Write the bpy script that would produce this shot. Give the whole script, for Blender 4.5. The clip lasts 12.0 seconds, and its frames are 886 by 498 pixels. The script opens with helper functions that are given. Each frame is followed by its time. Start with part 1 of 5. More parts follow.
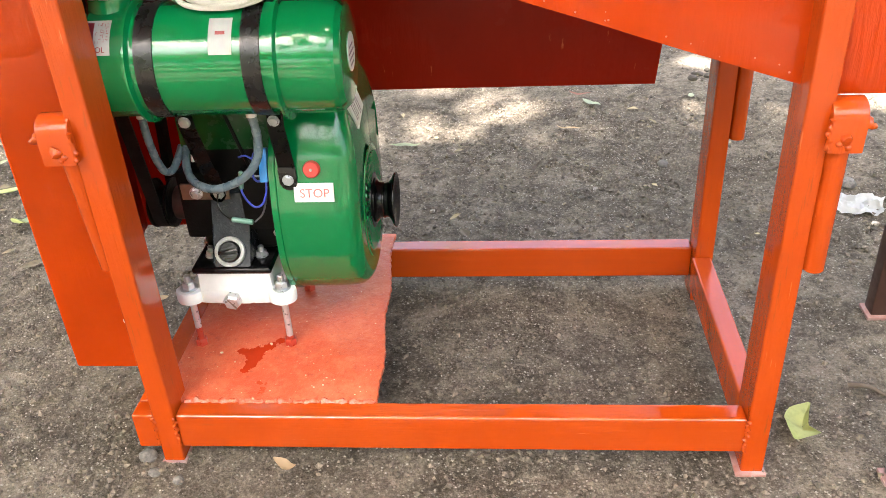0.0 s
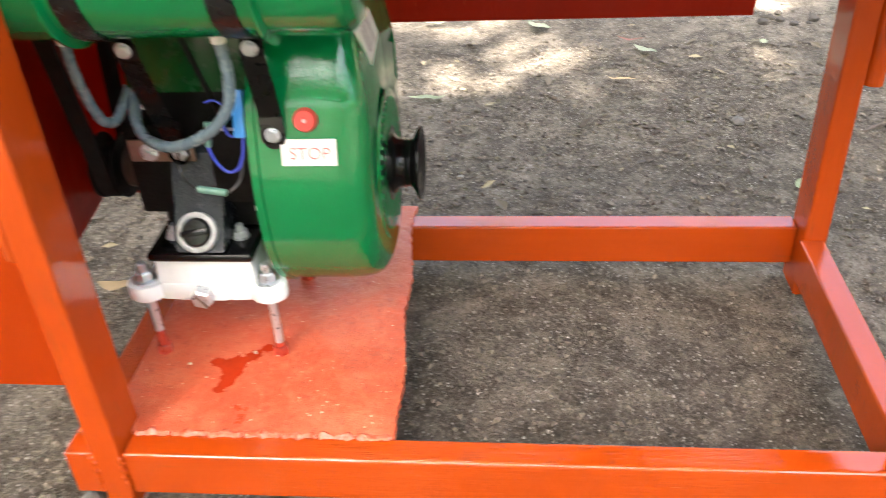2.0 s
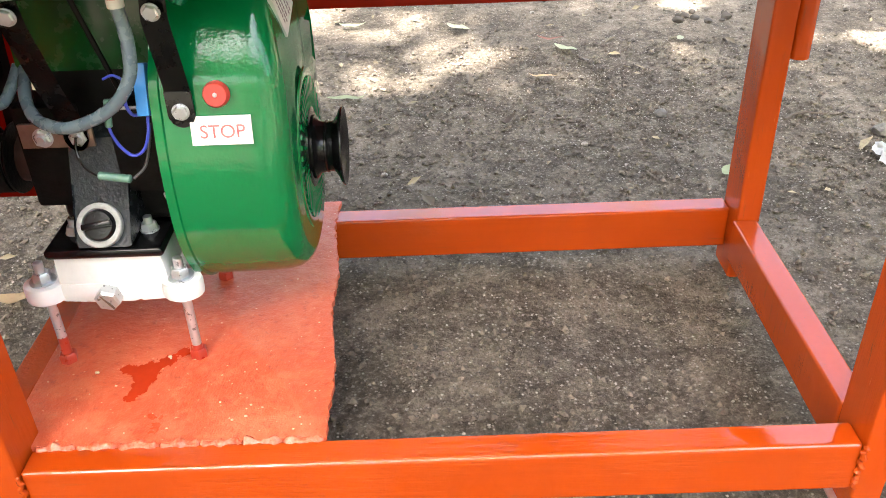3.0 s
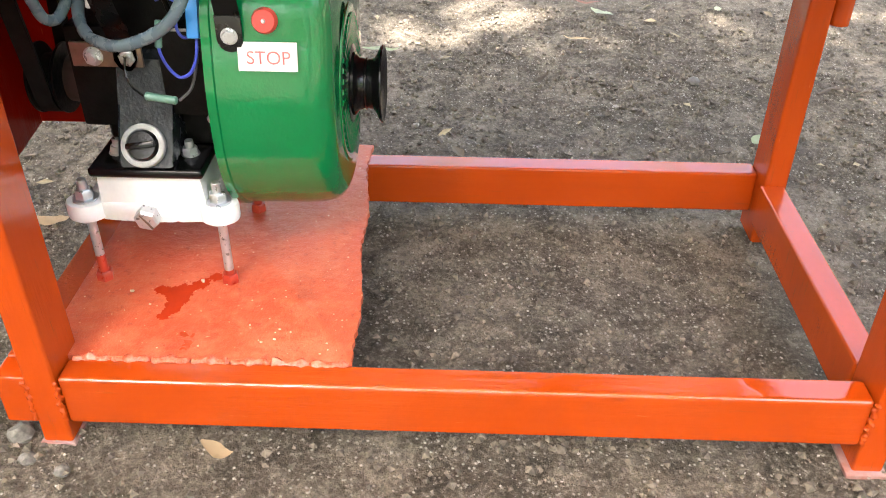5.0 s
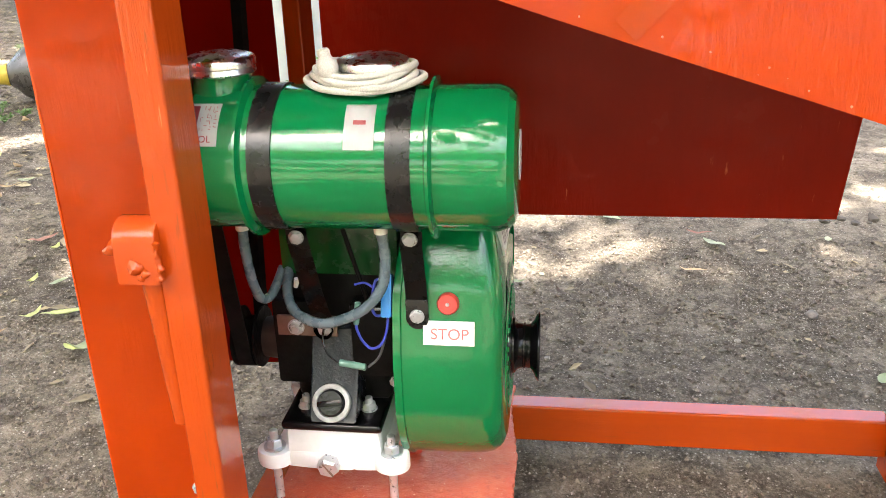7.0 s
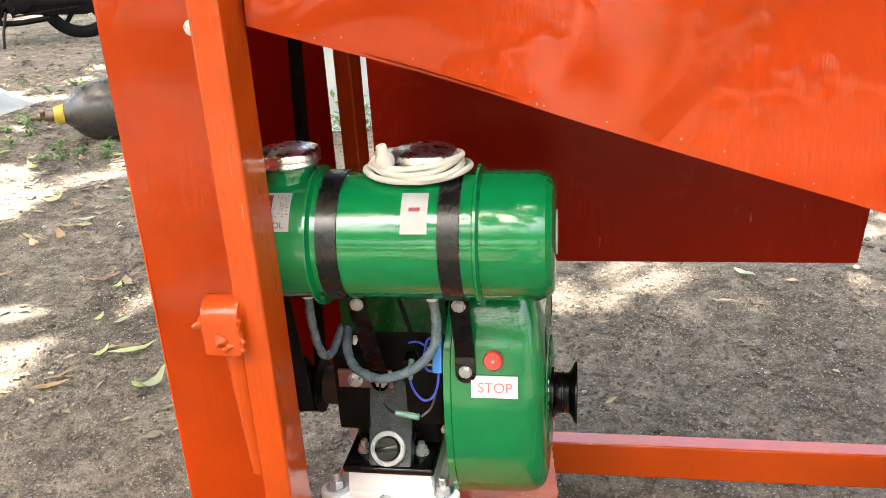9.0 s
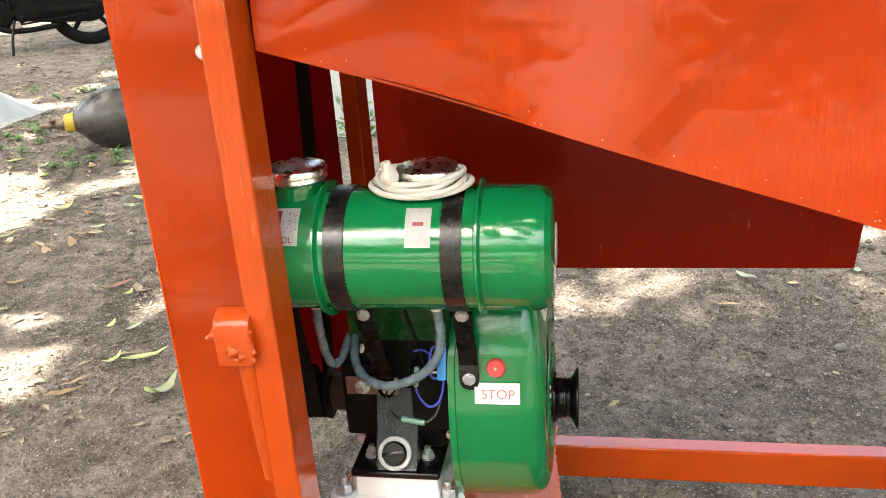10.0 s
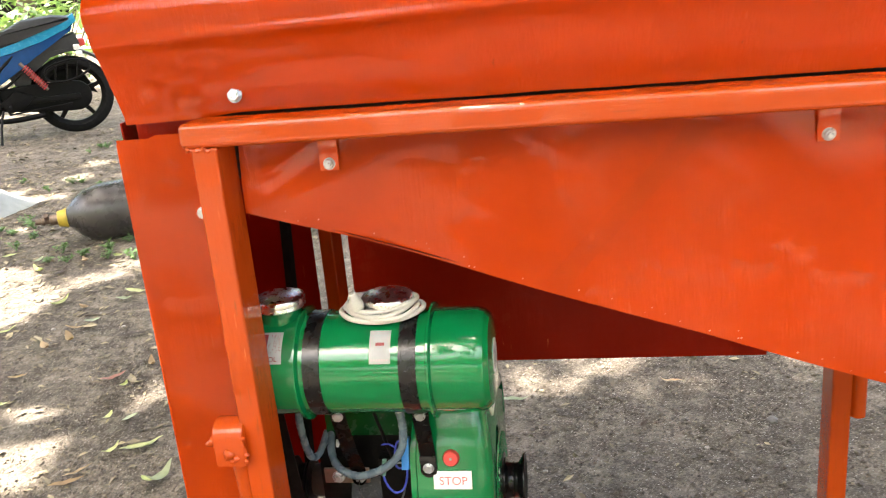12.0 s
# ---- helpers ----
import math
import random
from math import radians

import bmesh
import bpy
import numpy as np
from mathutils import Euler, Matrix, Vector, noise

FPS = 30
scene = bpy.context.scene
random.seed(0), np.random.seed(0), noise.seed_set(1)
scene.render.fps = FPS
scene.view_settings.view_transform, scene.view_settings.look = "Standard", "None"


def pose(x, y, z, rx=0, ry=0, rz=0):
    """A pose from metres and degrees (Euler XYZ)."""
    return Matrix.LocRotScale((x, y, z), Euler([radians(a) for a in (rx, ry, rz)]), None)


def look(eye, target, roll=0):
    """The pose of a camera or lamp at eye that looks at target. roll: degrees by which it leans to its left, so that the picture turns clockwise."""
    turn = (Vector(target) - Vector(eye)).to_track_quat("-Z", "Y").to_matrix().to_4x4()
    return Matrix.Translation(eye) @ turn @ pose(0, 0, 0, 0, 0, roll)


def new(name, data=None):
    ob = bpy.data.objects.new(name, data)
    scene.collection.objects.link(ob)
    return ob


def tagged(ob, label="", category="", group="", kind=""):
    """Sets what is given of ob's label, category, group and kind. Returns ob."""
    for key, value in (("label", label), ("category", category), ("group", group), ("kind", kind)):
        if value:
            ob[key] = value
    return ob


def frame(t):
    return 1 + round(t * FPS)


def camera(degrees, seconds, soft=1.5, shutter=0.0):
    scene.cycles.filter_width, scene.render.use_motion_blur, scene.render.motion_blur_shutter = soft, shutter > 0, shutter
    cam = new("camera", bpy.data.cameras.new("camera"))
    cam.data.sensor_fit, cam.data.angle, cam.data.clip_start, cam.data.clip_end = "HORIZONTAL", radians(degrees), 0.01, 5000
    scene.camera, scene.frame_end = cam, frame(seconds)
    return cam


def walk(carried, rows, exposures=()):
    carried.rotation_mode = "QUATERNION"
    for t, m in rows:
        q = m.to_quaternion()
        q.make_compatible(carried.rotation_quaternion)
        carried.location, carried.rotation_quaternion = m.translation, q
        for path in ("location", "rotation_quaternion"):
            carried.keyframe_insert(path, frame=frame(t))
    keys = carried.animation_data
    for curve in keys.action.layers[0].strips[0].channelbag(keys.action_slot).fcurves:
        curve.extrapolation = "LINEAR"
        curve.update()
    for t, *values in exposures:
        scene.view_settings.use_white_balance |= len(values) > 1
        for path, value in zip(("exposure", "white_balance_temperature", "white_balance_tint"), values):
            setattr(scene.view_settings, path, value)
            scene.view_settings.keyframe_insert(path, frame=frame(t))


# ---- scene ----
cam = camera(54.2, 12.0, soft=0.85, shutter=0.22)
PATH = [
    (0, (0.517, -0.967, 0.978), (0.361, 0.732, -0.065), -3.2),
    (0.5, (0.518, -0.967, 0.974), (0.358, 0.729, -0.074), -3.0),
    (1, (0.511, -0.961, 0.961), (0.353, 0.733, -0.09), -2.0),
    (1.2, (0.503, -0.959, 0.963), (0.323, 0.723, -0.104), -2.6),
    (1.5, (0.482, -0.932, 0.912), (0.234, 0.735, -0.165), -4.8),
    (1.6, (0.473, -0.909, 0.898), (0.179, 0.738, -0.198), -5.2),
    (1.7, (0.455, -0.855, 0.864), (0.136, 0.801, -0.21), -4.7),
    (1.8, (0.451, -0.779, 0.859), (0.137, 0.876, -0.218), -4.1),
    (1.9, (0.448, -0.718, 0.837), (0.187, 0.942, -0.247), -4.0),
    (2, (0.453, -0.651, 0.81), (0.271, 1.0, -0.304), -3.3),
    (2.2, (0.464, -0.631, 0.75), (0.405, 1.049, -0.332), -1.8),
    (2.5, (0.45, -0.619, 0.75), (0.463, 1.077, -0.311), -0.8),
    (3, (0.441, -0.625, 0.74), (0.437, 1.061, -0.336), -2.1),
    (4.8, (0.42, -0.661, 0.717), (0.386, 0.972, -0.438), 0.3),
    (5, (0.426, -0.663, 0.722), (0.383, 0.986, -0.409), 0.6),
    (5.5, (0.407, -0.664, 0.734), (0.329, 1.034, -0.32), 0.2),
    (6, (0.39, -0.678, 0.775), (0.233, 1.09, -0.148), -1.4),
    (6.5, (0.359, -0.701, 0.827), (0.139, 1.116, 0.021), -1.8),
    (7, (0.347, -0.726, 0.858), (0.089, 1.107, 0.102), -1.8),
    (7.5, (0.34, -0.749, 0.895), (0.062, 1.086, 0.15), -2.0),
    (9.5, (0.352, -0.813, 0.976), (0.002, 1.014, 0.243), -4.0),
    (10, (0.358, -0.827, 0.989), (0.005, 1.0, 0.256), -4.2),
    (10.5, (0.367, -0.85, 1.005), (0.009, 0.976, 0.272), -4.3),
    (11, (0.374, -0.873, 1.028), (-0.008, 0.954, 0.309), -4.9),
    (11.5, (0.402, -0.929, 1.068), (0.001, 0.914, 0.404), -5.2),
    (12, (0.435, -1.003, 1.136), (0.125, 0.88, 0.536), -5.2),
]
walk(cam, [(t, look(eye, target, roll)) for t, eye, target, roll in PATH], exposures=[(0, 3.48, 6500, 10), (2.5, 3.60, 6500, 10), (5.5, 3.58, 6500, 10), (7.5, 3.58, 6550, 10), (9.5, 3.50, 6600, 10), (12, 3.34, 6600, 10)])

# ---- world, sun, exposure ----
SUN_FROM = Vector((-0.16, -0.34, 0.93)).normalized()
world = bpy.data.worlds.new("world")
scene.world = world
world.use_nodes = True
wn = world.node_tree
sky = wn.nodes.new("ShaderNodeTexSky")
sky.sky_type = "NISHITA"
sky.sun_disc = False
sky.sun_elevation = math.asin(SUN_FROM.z)
sky.sun_rotation = math.atan2(SUN_FROM.x, SUN_FROM.y)
sky.air_density, sky.dust_density, sky.ozone_density = 1.0, 10.0, 0.6
wn.nodes["Background"].inputs["Strength"].default_value = 0.15
wn.links.new(sky.outputs["Color"], wn.nodes["Background"].inputs["Color"])
sun = new("sun", bpy.data.lights.new("sun", "SUN"))
sun.data.energy, sun.data.angle, sun.data.color = 4.3, radians(0.55), (1.0, 0.95, 0.86)
sun.matrix_world = look(SUN_FROM * 30, (0, 0, 0))


# ---- materials ----
class Nodes:
    """Short calls for a material's node tree."""

    def __init__(self, name):
        self.mat = bpy.data.materials.new(name)
        self.mat.use_nodes = True
        self.tree = self.mat.node_tree
        self.bsdf = self.tree.nodes["Principled BSDF"]
        self.coord = self.tree.nodes.new("ShaderNodeTexCoord").outputs["Object"]

    def put(self, socket, value):
        target = self.bsdf.inputs[socket]
        if isinstance(value, (int, float, tuple)):
            target.default_value = (*value, 1) if isinstance(value, tuple) and len(value) == 3 else value
        else:
            self.tree.links.new(value, target)

    def stretch(self, scale):
        n = self.tree.nodes.new("ShaderNodeMapping")
        n.inputs["Scale"].default_value = scale
        self.tree.links.new(self.coord, n.inputs["Vector"])
        return n.outputs["Vector"]

    def noise(self, scale, detail=4.0, rough=0.6, vector=None, distort=0.0):
        n = self.tree.nodes.new("ShaderNodeTexNoise")
        n.inputs["Scale"].default_value, n.inputs["Detail"].default_value = scale, detail
        n.inputs["Roughness"].default_value, n.inputs["Distortion"].default_value = rough, distort
        self.tree.links.new(vector or self.coord, n.inputs["Vector"])
        return n.outputs["Fac"]

    def cells(self, scale, feature="F1", output="Distance"):
        n = self.tree.nodes.new("ShaderNodeTexVoronoi")
        n.feature = feature
        n.inputs["Scale"].default_value = scale
        self.tree.links.new(self.coord, n.inputs["Vector"])
        return n.outputs[output]

    def span(self, value, a, b, lo=0.0, hi=1.0):
        n = self.tree.nodes.new("ShaderNodeMapRange")
        for key, v in zip(("From Min", "From Max", "To Min", "To Max"), (a, b, lo, hi)):
            n.inputs[key].default_value = v
        self.tree.links.new(value, n.inputs["Value"])
        return n.outputs["Result"]

    def sums(self, a, b, how="ADD"):
        n = self.tree.nodes.new("ShaderNodeMath")
        n.operation = how
        for k, v in enumerate((a, b)):
            if isinstance(v, (int, float)):
                n.inputs[k].default_value = v
            else:
                self.tree.links.new(v, n.inputs[k])
        return n.outputs["Value"]

    def mix(self, fac, a, b):
        n = self.tree.nodes.new("ShaderNodeMix")
        n.data_type = "RGBA"
        for k, v in ((0, fac), (6, a), (7, b)):
            if isinstance(v, (int, float)):
                n.inputs[k].default_value = v
            elif isinstance(v, tuple):
                n.inputs[k].default_value = (*v, 1)
            else:
                self.tree.links.new(v, n.inputs[k])
        return n.outputs[2]

    def bump(self, height, strength=0.2, distance=0.002, coat=False):
        n = self.tree.nodes.new("ShaderNodeBump")
        n.inputs["Strength"].default_value, n.inputs["Distance"].default_value = strength, distance
        self.tree.links.new(height, n.inputs["Height"])
        self.tree.links.new(n.outputs["Normal"], self.bsdf.inputs["Normal"])
        if coat:
            self.tree.links.new(n.outputs["Normal"], self.bsdf.inputs["Coat Normal"])

    def random(self):
        return self.tree.nodes.new("ShaderNodeObjectInfo").outputs["Random"]

    def island(self):
        return self.tree.nodes.new("ShaderNodeNewGeometry").outputs["Random Per Island"]


def brushed_paint(name, main, worn, stretch, gloss=0.10, wear=0.66, shine=0.5, wave=0.5, coat=1.0, ior=1.5, streak=0.3):
    """Glossy hand-brushed enamel on steel: stroke marks in patches, thin places, hairlines, scuffs."""
    n = Nodes(name)
    stroke = n.noise(1.0, 5, 0.7, n.stretch(stretch))
    broad = n.noise(5.0, 4, 0.55)
    thin = n.span(n.noise(14.0, 6, 0.75, n.stretch(tuple(0.08 * s for s in stretch))), wear, wear + 0.1)
    col = n.mix(n.span(broad, 0.3, 0.7), tuple(0.86 * c for c in main), (min(1, 1.05 * main[0]), 1.16 * main[1], 1.2 * main[2]))
    col = n.mix(n.span(stroke, 0.35, 0.8, 0, streak), col, tuple(0.76 * c for c in main))
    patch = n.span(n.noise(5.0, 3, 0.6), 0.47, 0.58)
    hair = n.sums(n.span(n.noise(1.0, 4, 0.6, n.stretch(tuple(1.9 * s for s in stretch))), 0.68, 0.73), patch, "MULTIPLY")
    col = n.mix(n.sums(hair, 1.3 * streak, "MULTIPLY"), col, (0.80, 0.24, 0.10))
    n.put("Base Color", n.mix(n.sums(thin, 0.75, "MULTIPLY"), col, worn))
    n.put("Roughness", n.sums(n.span(stroke, 0.3, 0.75, gloss + 0.05, gloss + 0.16), n.span(n.noise(9.0, 4), 0.42, 0.7, 0.0, 0.14)))
    n.put("Specular IOR Level", shine)
    n.put("Coat Weight", coat)
    n.put("Coat IOR", ior)
    n.put("Coat Roughness", n.span(n.noise(7.0, 4, 0.6), 0.35, 0.7, 0.5 * gloss, 1.4 * gloss))
    marks = n.sums(n.sums(stroke, n.sums(n.sums(patch, 4.0, "MULTIPLY"), 0.3, "ADD"), "MULTIPLY"), n.sums(n.noise(160.0, 3, 0.6), 0.10, "MULTIPLY"))
    n.bump(n.sums(marks, n.sums(n.noise(9.0, 2, 0.4), 6.0 * wave, "MULTIPLY")), 0.5, 0.0012, coat=True)
    return n.mat


ORANGE, WORN = (0.43, 0.050, 0.004), (0.20, 0.050, 0.012)
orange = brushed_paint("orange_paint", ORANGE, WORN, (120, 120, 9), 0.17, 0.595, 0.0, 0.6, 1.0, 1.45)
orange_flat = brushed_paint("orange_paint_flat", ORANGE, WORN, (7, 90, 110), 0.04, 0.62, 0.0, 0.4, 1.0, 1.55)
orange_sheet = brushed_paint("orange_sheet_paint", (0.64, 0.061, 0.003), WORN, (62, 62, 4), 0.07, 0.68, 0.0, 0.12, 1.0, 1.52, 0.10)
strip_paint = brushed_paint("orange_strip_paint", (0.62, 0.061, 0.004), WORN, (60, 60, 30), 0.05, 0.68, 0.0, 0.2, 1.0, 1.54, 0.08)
# orange darkened to carry the shade under the drum and inside the guard
orange_shaded = brushed_paint("shaded_orange_sheet_paint", (0.27, 0.0105, 0.002), (0.20, 0.012, 0.005), (60, 60, 9), 0.22, 0.66, 0.08, 0.5, 0.10)


def plate_paint():
    """Rough orange plate, greasy, dusted with grit and overspray."""
    n = Nodes("oily_floor_plate_paint")
    grit = n.noise(420.0, 3, 0.7)
    broad = n.noise(9.0, 5, 0.65)
    col = n.mix(n.span(broad, 0.32, 0.68), (0.50, 0.070, 0.026), (0.58, 0.110, 0.046))
    col = n.mix(n.span(n.noise(38.0, 5, 0.75), 0.46, 0.66, 0, 0.65), col, (0.62, 0.175, 0.092))
    specks = n.span(n.cells(130.0), 0.08, 0.24, 1.0, 0.0)
    keep = n.span(n.noise(90.0, 4, 0.8), 0.56, 0.60)
    col = n.mix(n.sums(specks, keep, "MULTIPLY"), col, (0.82, 0.62, 0.42))
    n.put("Base Color", n.mix(n.span(n.noise(70, 5, 0.8), 0.56, 0.68, 0, 0.7), col, (0.34, 0.036, 0.014)))
    n.put("Roughness", n.span(broad, 0.3, 0.7, 0.26, 0.48))
    n.bump(n.sums(grit, n.sums(n.noise(60.0, 3), 2.5, "MULTIPLY")), 0.8, 0.0014)
    return n.mat


def enamel(name, main, dark, gloss=0.07, orange_peel=0.07):
    n = Nodes(name)
    broad = n.noise(7.0, 3)
    n.put("Base Color", n.mix(n.span(broad, 0.35, 0.7), main, dark))
    n.put("Roughness", n.span(n.noise(30.0, 4), 0.3, 0.75, gloss + 0.05, gloss + 0.2))
    n.put("Specular IOR Level", 0.0)
    n.put("Coat Weight", 1.0)
    n.put("Coat IOR", 1.58)
    n.put("Coat Roughness", 0.025)
    n.bump(n.sums(n.sums(n.noise(85.0, 3, 0.5), n.sums(n.noise(330.0, 2, 0.5), 0.5, "MULTIPLY")), n.sums(n.noise(26.0, 2, 0.4), 1.6, "MULTIPLY")), orange_peel, 0.0026, coat=True)
    return n.mat


def plain(name, main, other, scale, rough, metal=0.0, bump=0.0, rough_span=0.12, coat=0.0, shine=0.5):
    n = Nodes(name)
    v = n.noise(scale, 5, 0.65)
    n.put("Base Color", n.mix(n.span(v, 0.32, 0.7), main, other))
    n.put("Roughness", n.span(n.noise(scale * 2.3, 4), 0.3, 0.7, rough - rough_span / 2, rough + rough_span))
    n.put("Metallic", metal)
    n.put("Coat Weight", coat)
    n.put("Specular IOR Level", shine)
    if bump:
        n.bump(n.noise(scale * 4, 4), bump, 0.0015)
    return n.mat


plate_red = plate_paint()
green = enamel("green_enamel", (0.001, 0.148, 0.043), (0.001, 0.126, 0.036))
green_cast = enamel("green_cast_enamel", (0.001, 0.148, 0.043), (0.001, 0.126, 0.036), 0.07, 0.15)
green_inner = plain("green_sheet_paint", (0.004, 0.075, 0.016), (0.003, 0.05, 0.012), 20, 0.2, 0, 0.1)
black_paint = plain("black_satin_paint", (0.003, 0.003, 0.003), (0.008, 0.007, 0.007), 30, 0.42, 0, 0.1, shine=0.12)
strap_black = plain("black_rubbed_strap_paint", (0.004, 0.0042, 0.0046), (0.009, 0.009, 0.0095), 18, 0.24, 0, 0.15, shine=0.4)
iron_black = plain("black_cast_iron", (0.002, 0.002, 0.002), (0.007, 0.0065, 0.0065), 55, 0.45, 0, 0.5, shine=0.10)
gloss_black = plain("glossy_black_paint", (0.003, 0.003, 0.0035), (0.006, 0.006, 0.007), 40, 0.16, 0, 0.15, 0.08, 0.0, 0.3)
slate = plain("dark_slate_cast_paint", (0.010, 0.013, 0.018), (0.022, 0.027, 0.034), 60, 0.20, 0, 0.6, shine=0.35)
rubber = plain("black_rubber", (0.004, 0.004, 0.004), (0.012, 0.011, 0.0105), 35, 0.7, 0, 0.2, shine=0.12)
white_cast = plain("white_cast_paint", (0.78, 0.79, 0.80), (0.66, 0.67, 0.68), 22, 0.4, 0, 0.2)
white_plastic = plain("white_plastic", (0.78, 0.77, 0.74), (0.68, 0.66, 0.62), 30, 0.45, 0)
paper = plain("white_label_paper", (0.68, 0.67, 0.66), (0.60, 0.59, 0.58), 60, 0.35, 0)
red_ink = plain("red_ink", (0.36, 0.018, 0.03), (0.30, 0.015, 0.025), 60, 0.5)
pale_red_ink = plain("pale_red_ink", (0.42, 0.05, 0.055), (0.58, 0.20, 0.19), 160, 0.5)
ghost_ink = plain("faded_ink", (0.74, 0.62, 0.61), (0.76, 0.68, 0.67), 60, 0.5)
grey_ink = plain("grey_ink", (0.16, 0.12, 0.16), (0.26, 0.2, 0.24), 60, 0.5)
ochre_ink = plain("ochre_ink", (0.62, 0.25, 0.03), (0.5, 0.18, 0.02), 60, 0.5)
zinc = plain("zinc_plated_steel", (0.56, 0.58, 0.61), (0.44, 0.455, 0.48), 60, 0.30, 0.7, 0.15)
chrome = plain("chrome", (0.82, 0.80, 0.79), (0.70, 0.68, 0.67), 40, 0.26, 1.0, 0.03, 0.08)
dull_steel = plain("brownish_bare_steel", (0.16, 0.11, 0.085), (0.26, 0.20, 0.16), 45, 0.4, 0.75, 0.2)
hose_grey = plain("milky_grey_hose", (0.085, 0.120, 0.145), (0.115, 0.155, 0.180), 25, 0.25, 0, 0.05)
blue_plastic = plain("blue_plastic", (0.02, 0.16, 0.46), (0.03, 0.22, 0.55), 30, 0.35)
blue_wire = plain("blue_wire_sheath", (0.03, 0.05, 0.36), (0.05, 0.07, 0.46), 60, 0.4)
teal_plastic = plain("clear_green_sleeve", (0.085, 0.19, 0.155), (0.13, 0.25, 0.20), 50, 0.3)
red_plastic = plain("red_plastic", (0.52, 0.045, 0.035), (0.45, 0.035, 0.03), 50, 0.4)
nut_red = plain("red_painted_nut", (0.34, 0.022, 0.010), (0.42, 0.05, 0.025), 60, 0.3)
rust_brown = plain("dark_brown_paint", (0.035, 0.016, 0.012), (0.055, 0.024, 0.016), 25, 0.4, 0, 0.2)
pinkish = plain("scuffed_base_plate", (0.28, 0.085, 0.06), (0.34, 0.25, 0.23), 30, 0.5, 0, 0.2)


def rope_material():
    n = Nodes("cream_braided_rope")
    v = n.cells(800.0)
    n.put("Base Color", n.mix(n.span(v, 0.0, 0.7), (0.66, 0.63, 0.58), (0.44, 0.41, 0.37)))
    n.put("Roughness", 0.85)
    n.bump(v, 0.5, 0.001)
    return n.mat


cream = rope_material()


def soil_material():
    """Trodden brown earth with grit, crumbs, damp stains, pale dust and painted crevice shade."""
    n = Nodes("trodden_brown_earth")
    broad = n.noise(1.3, 6, 0.62, None, 0.4)
    patch = n.noise(6.5, 6, 0.7, None, 0.5)
    mid = n.noise(31.0, 6, 0.75)
    fine = n.noise(150.0, 5, 0.8)
    col = n.mix(n.span(broad, 0.36, 0.64), (0.118, 0.094, 0.072), (0.275, 0.227, 0.175))
    col = n.mix(n.span(patch, 0.44, 0.64, 0, 0.75), col, (0.092, 0.074, 0.057))
    col = n.mix(n.span(patch, 0.50, 0.36, 0, 0.45), col, (0.34, 0.285, 0.225))
    # the darks of mid and fine put crevice shade into the colour
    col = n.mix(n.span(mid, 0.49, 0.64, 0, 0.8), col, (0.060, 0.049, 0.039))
    col = n.mix(n.span(mid, 0.46, 0.34, 0, 0.45), col, (0.40, 0.34, 0.275))
    col = n.mix(n.span(fine, 0.51, 0.70, 0, 0.5), col, (0.50, 0.43, 0.355))
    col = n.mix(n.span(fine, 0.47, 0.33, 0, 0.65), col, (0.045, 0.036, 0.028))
    grain, shade = n.cells(170.0), n.cells(170.0, output="Color")
    bits = n.sums(n.span(grain, 0.16, 0.40, 1, 0), n.span(shade, 0.66, 0.80), "MULTIPLY")
    n.put("Base Color", n.mix(bits, col, (0.52, 0.47, 0.40)))
    n.put("Roughness", 0.95)
    n.put("Specular IOR Level", 0.15)
    height = n.sums(n.sums(mid, 3.0, "MULTIPLY"), n.sums(n.sums(bits, 0.8, "MULTIPLY"), fine), "ADD")
    n.bump(height, 1.0, 0.008)
    return n.mat


def stones_material(name, a, b):
    n = Nodes(name)
    col = n.mix(n.island(), a, b)
    n.put("Base Color", n.mix(n.span(n.noise(120, 4), 0.35, 0.7), col, tuple(0.6 * c for c in a)))
    n.put("Roughness", 0.85)
    n.bump(n.noise(200, 4), 0.5, 0.002)
    return n.mat


def leaf_material(name, a, b, rough=0.5, per_island=False):
    n = Nodes(name)
    col = n.mix(n.island() if per_island else n.random(), a, b)
    col = n.mix(n.span(n.noise(60, 4), 0.5, 0.75, 0, 0.6), col, tuple(0.55 * c for c in a))
    n.put("Base Color", col)
    n.put("Roughness", rough)
    n.put("Subsurface Weight", 0.0)
    return n.mat


def crown_material(name, a, b):
    """Thin leaves that let some light through."""
    n = Nodes(name)
    col = n.mix(n.island(), a, b)
    n.put("Base Color", col)
    n.put("Roughness", 0.5)
    glow = n.tree.nodes.new("ShaderNodeBsdfTranslucent")
    n.tree.links.new(n.mix(0.5, col, (0.22, 0.34, 0.03)), glow.inputs["Color"])
    both = n.tree.nodes.new("ShaderNodeMixShader")
    both.inputs[0].default_value = 0.4
    n.tree.links.new(n.bsdf.outputs[0], both.inputs[1])
    n.tree.links.new(glow.outputs[0], both.inputs[2])
    n.tree.links.new(both.outputs[0], n.tree.nodes["Material Output"].inputs["Surface"])
    return n.mat


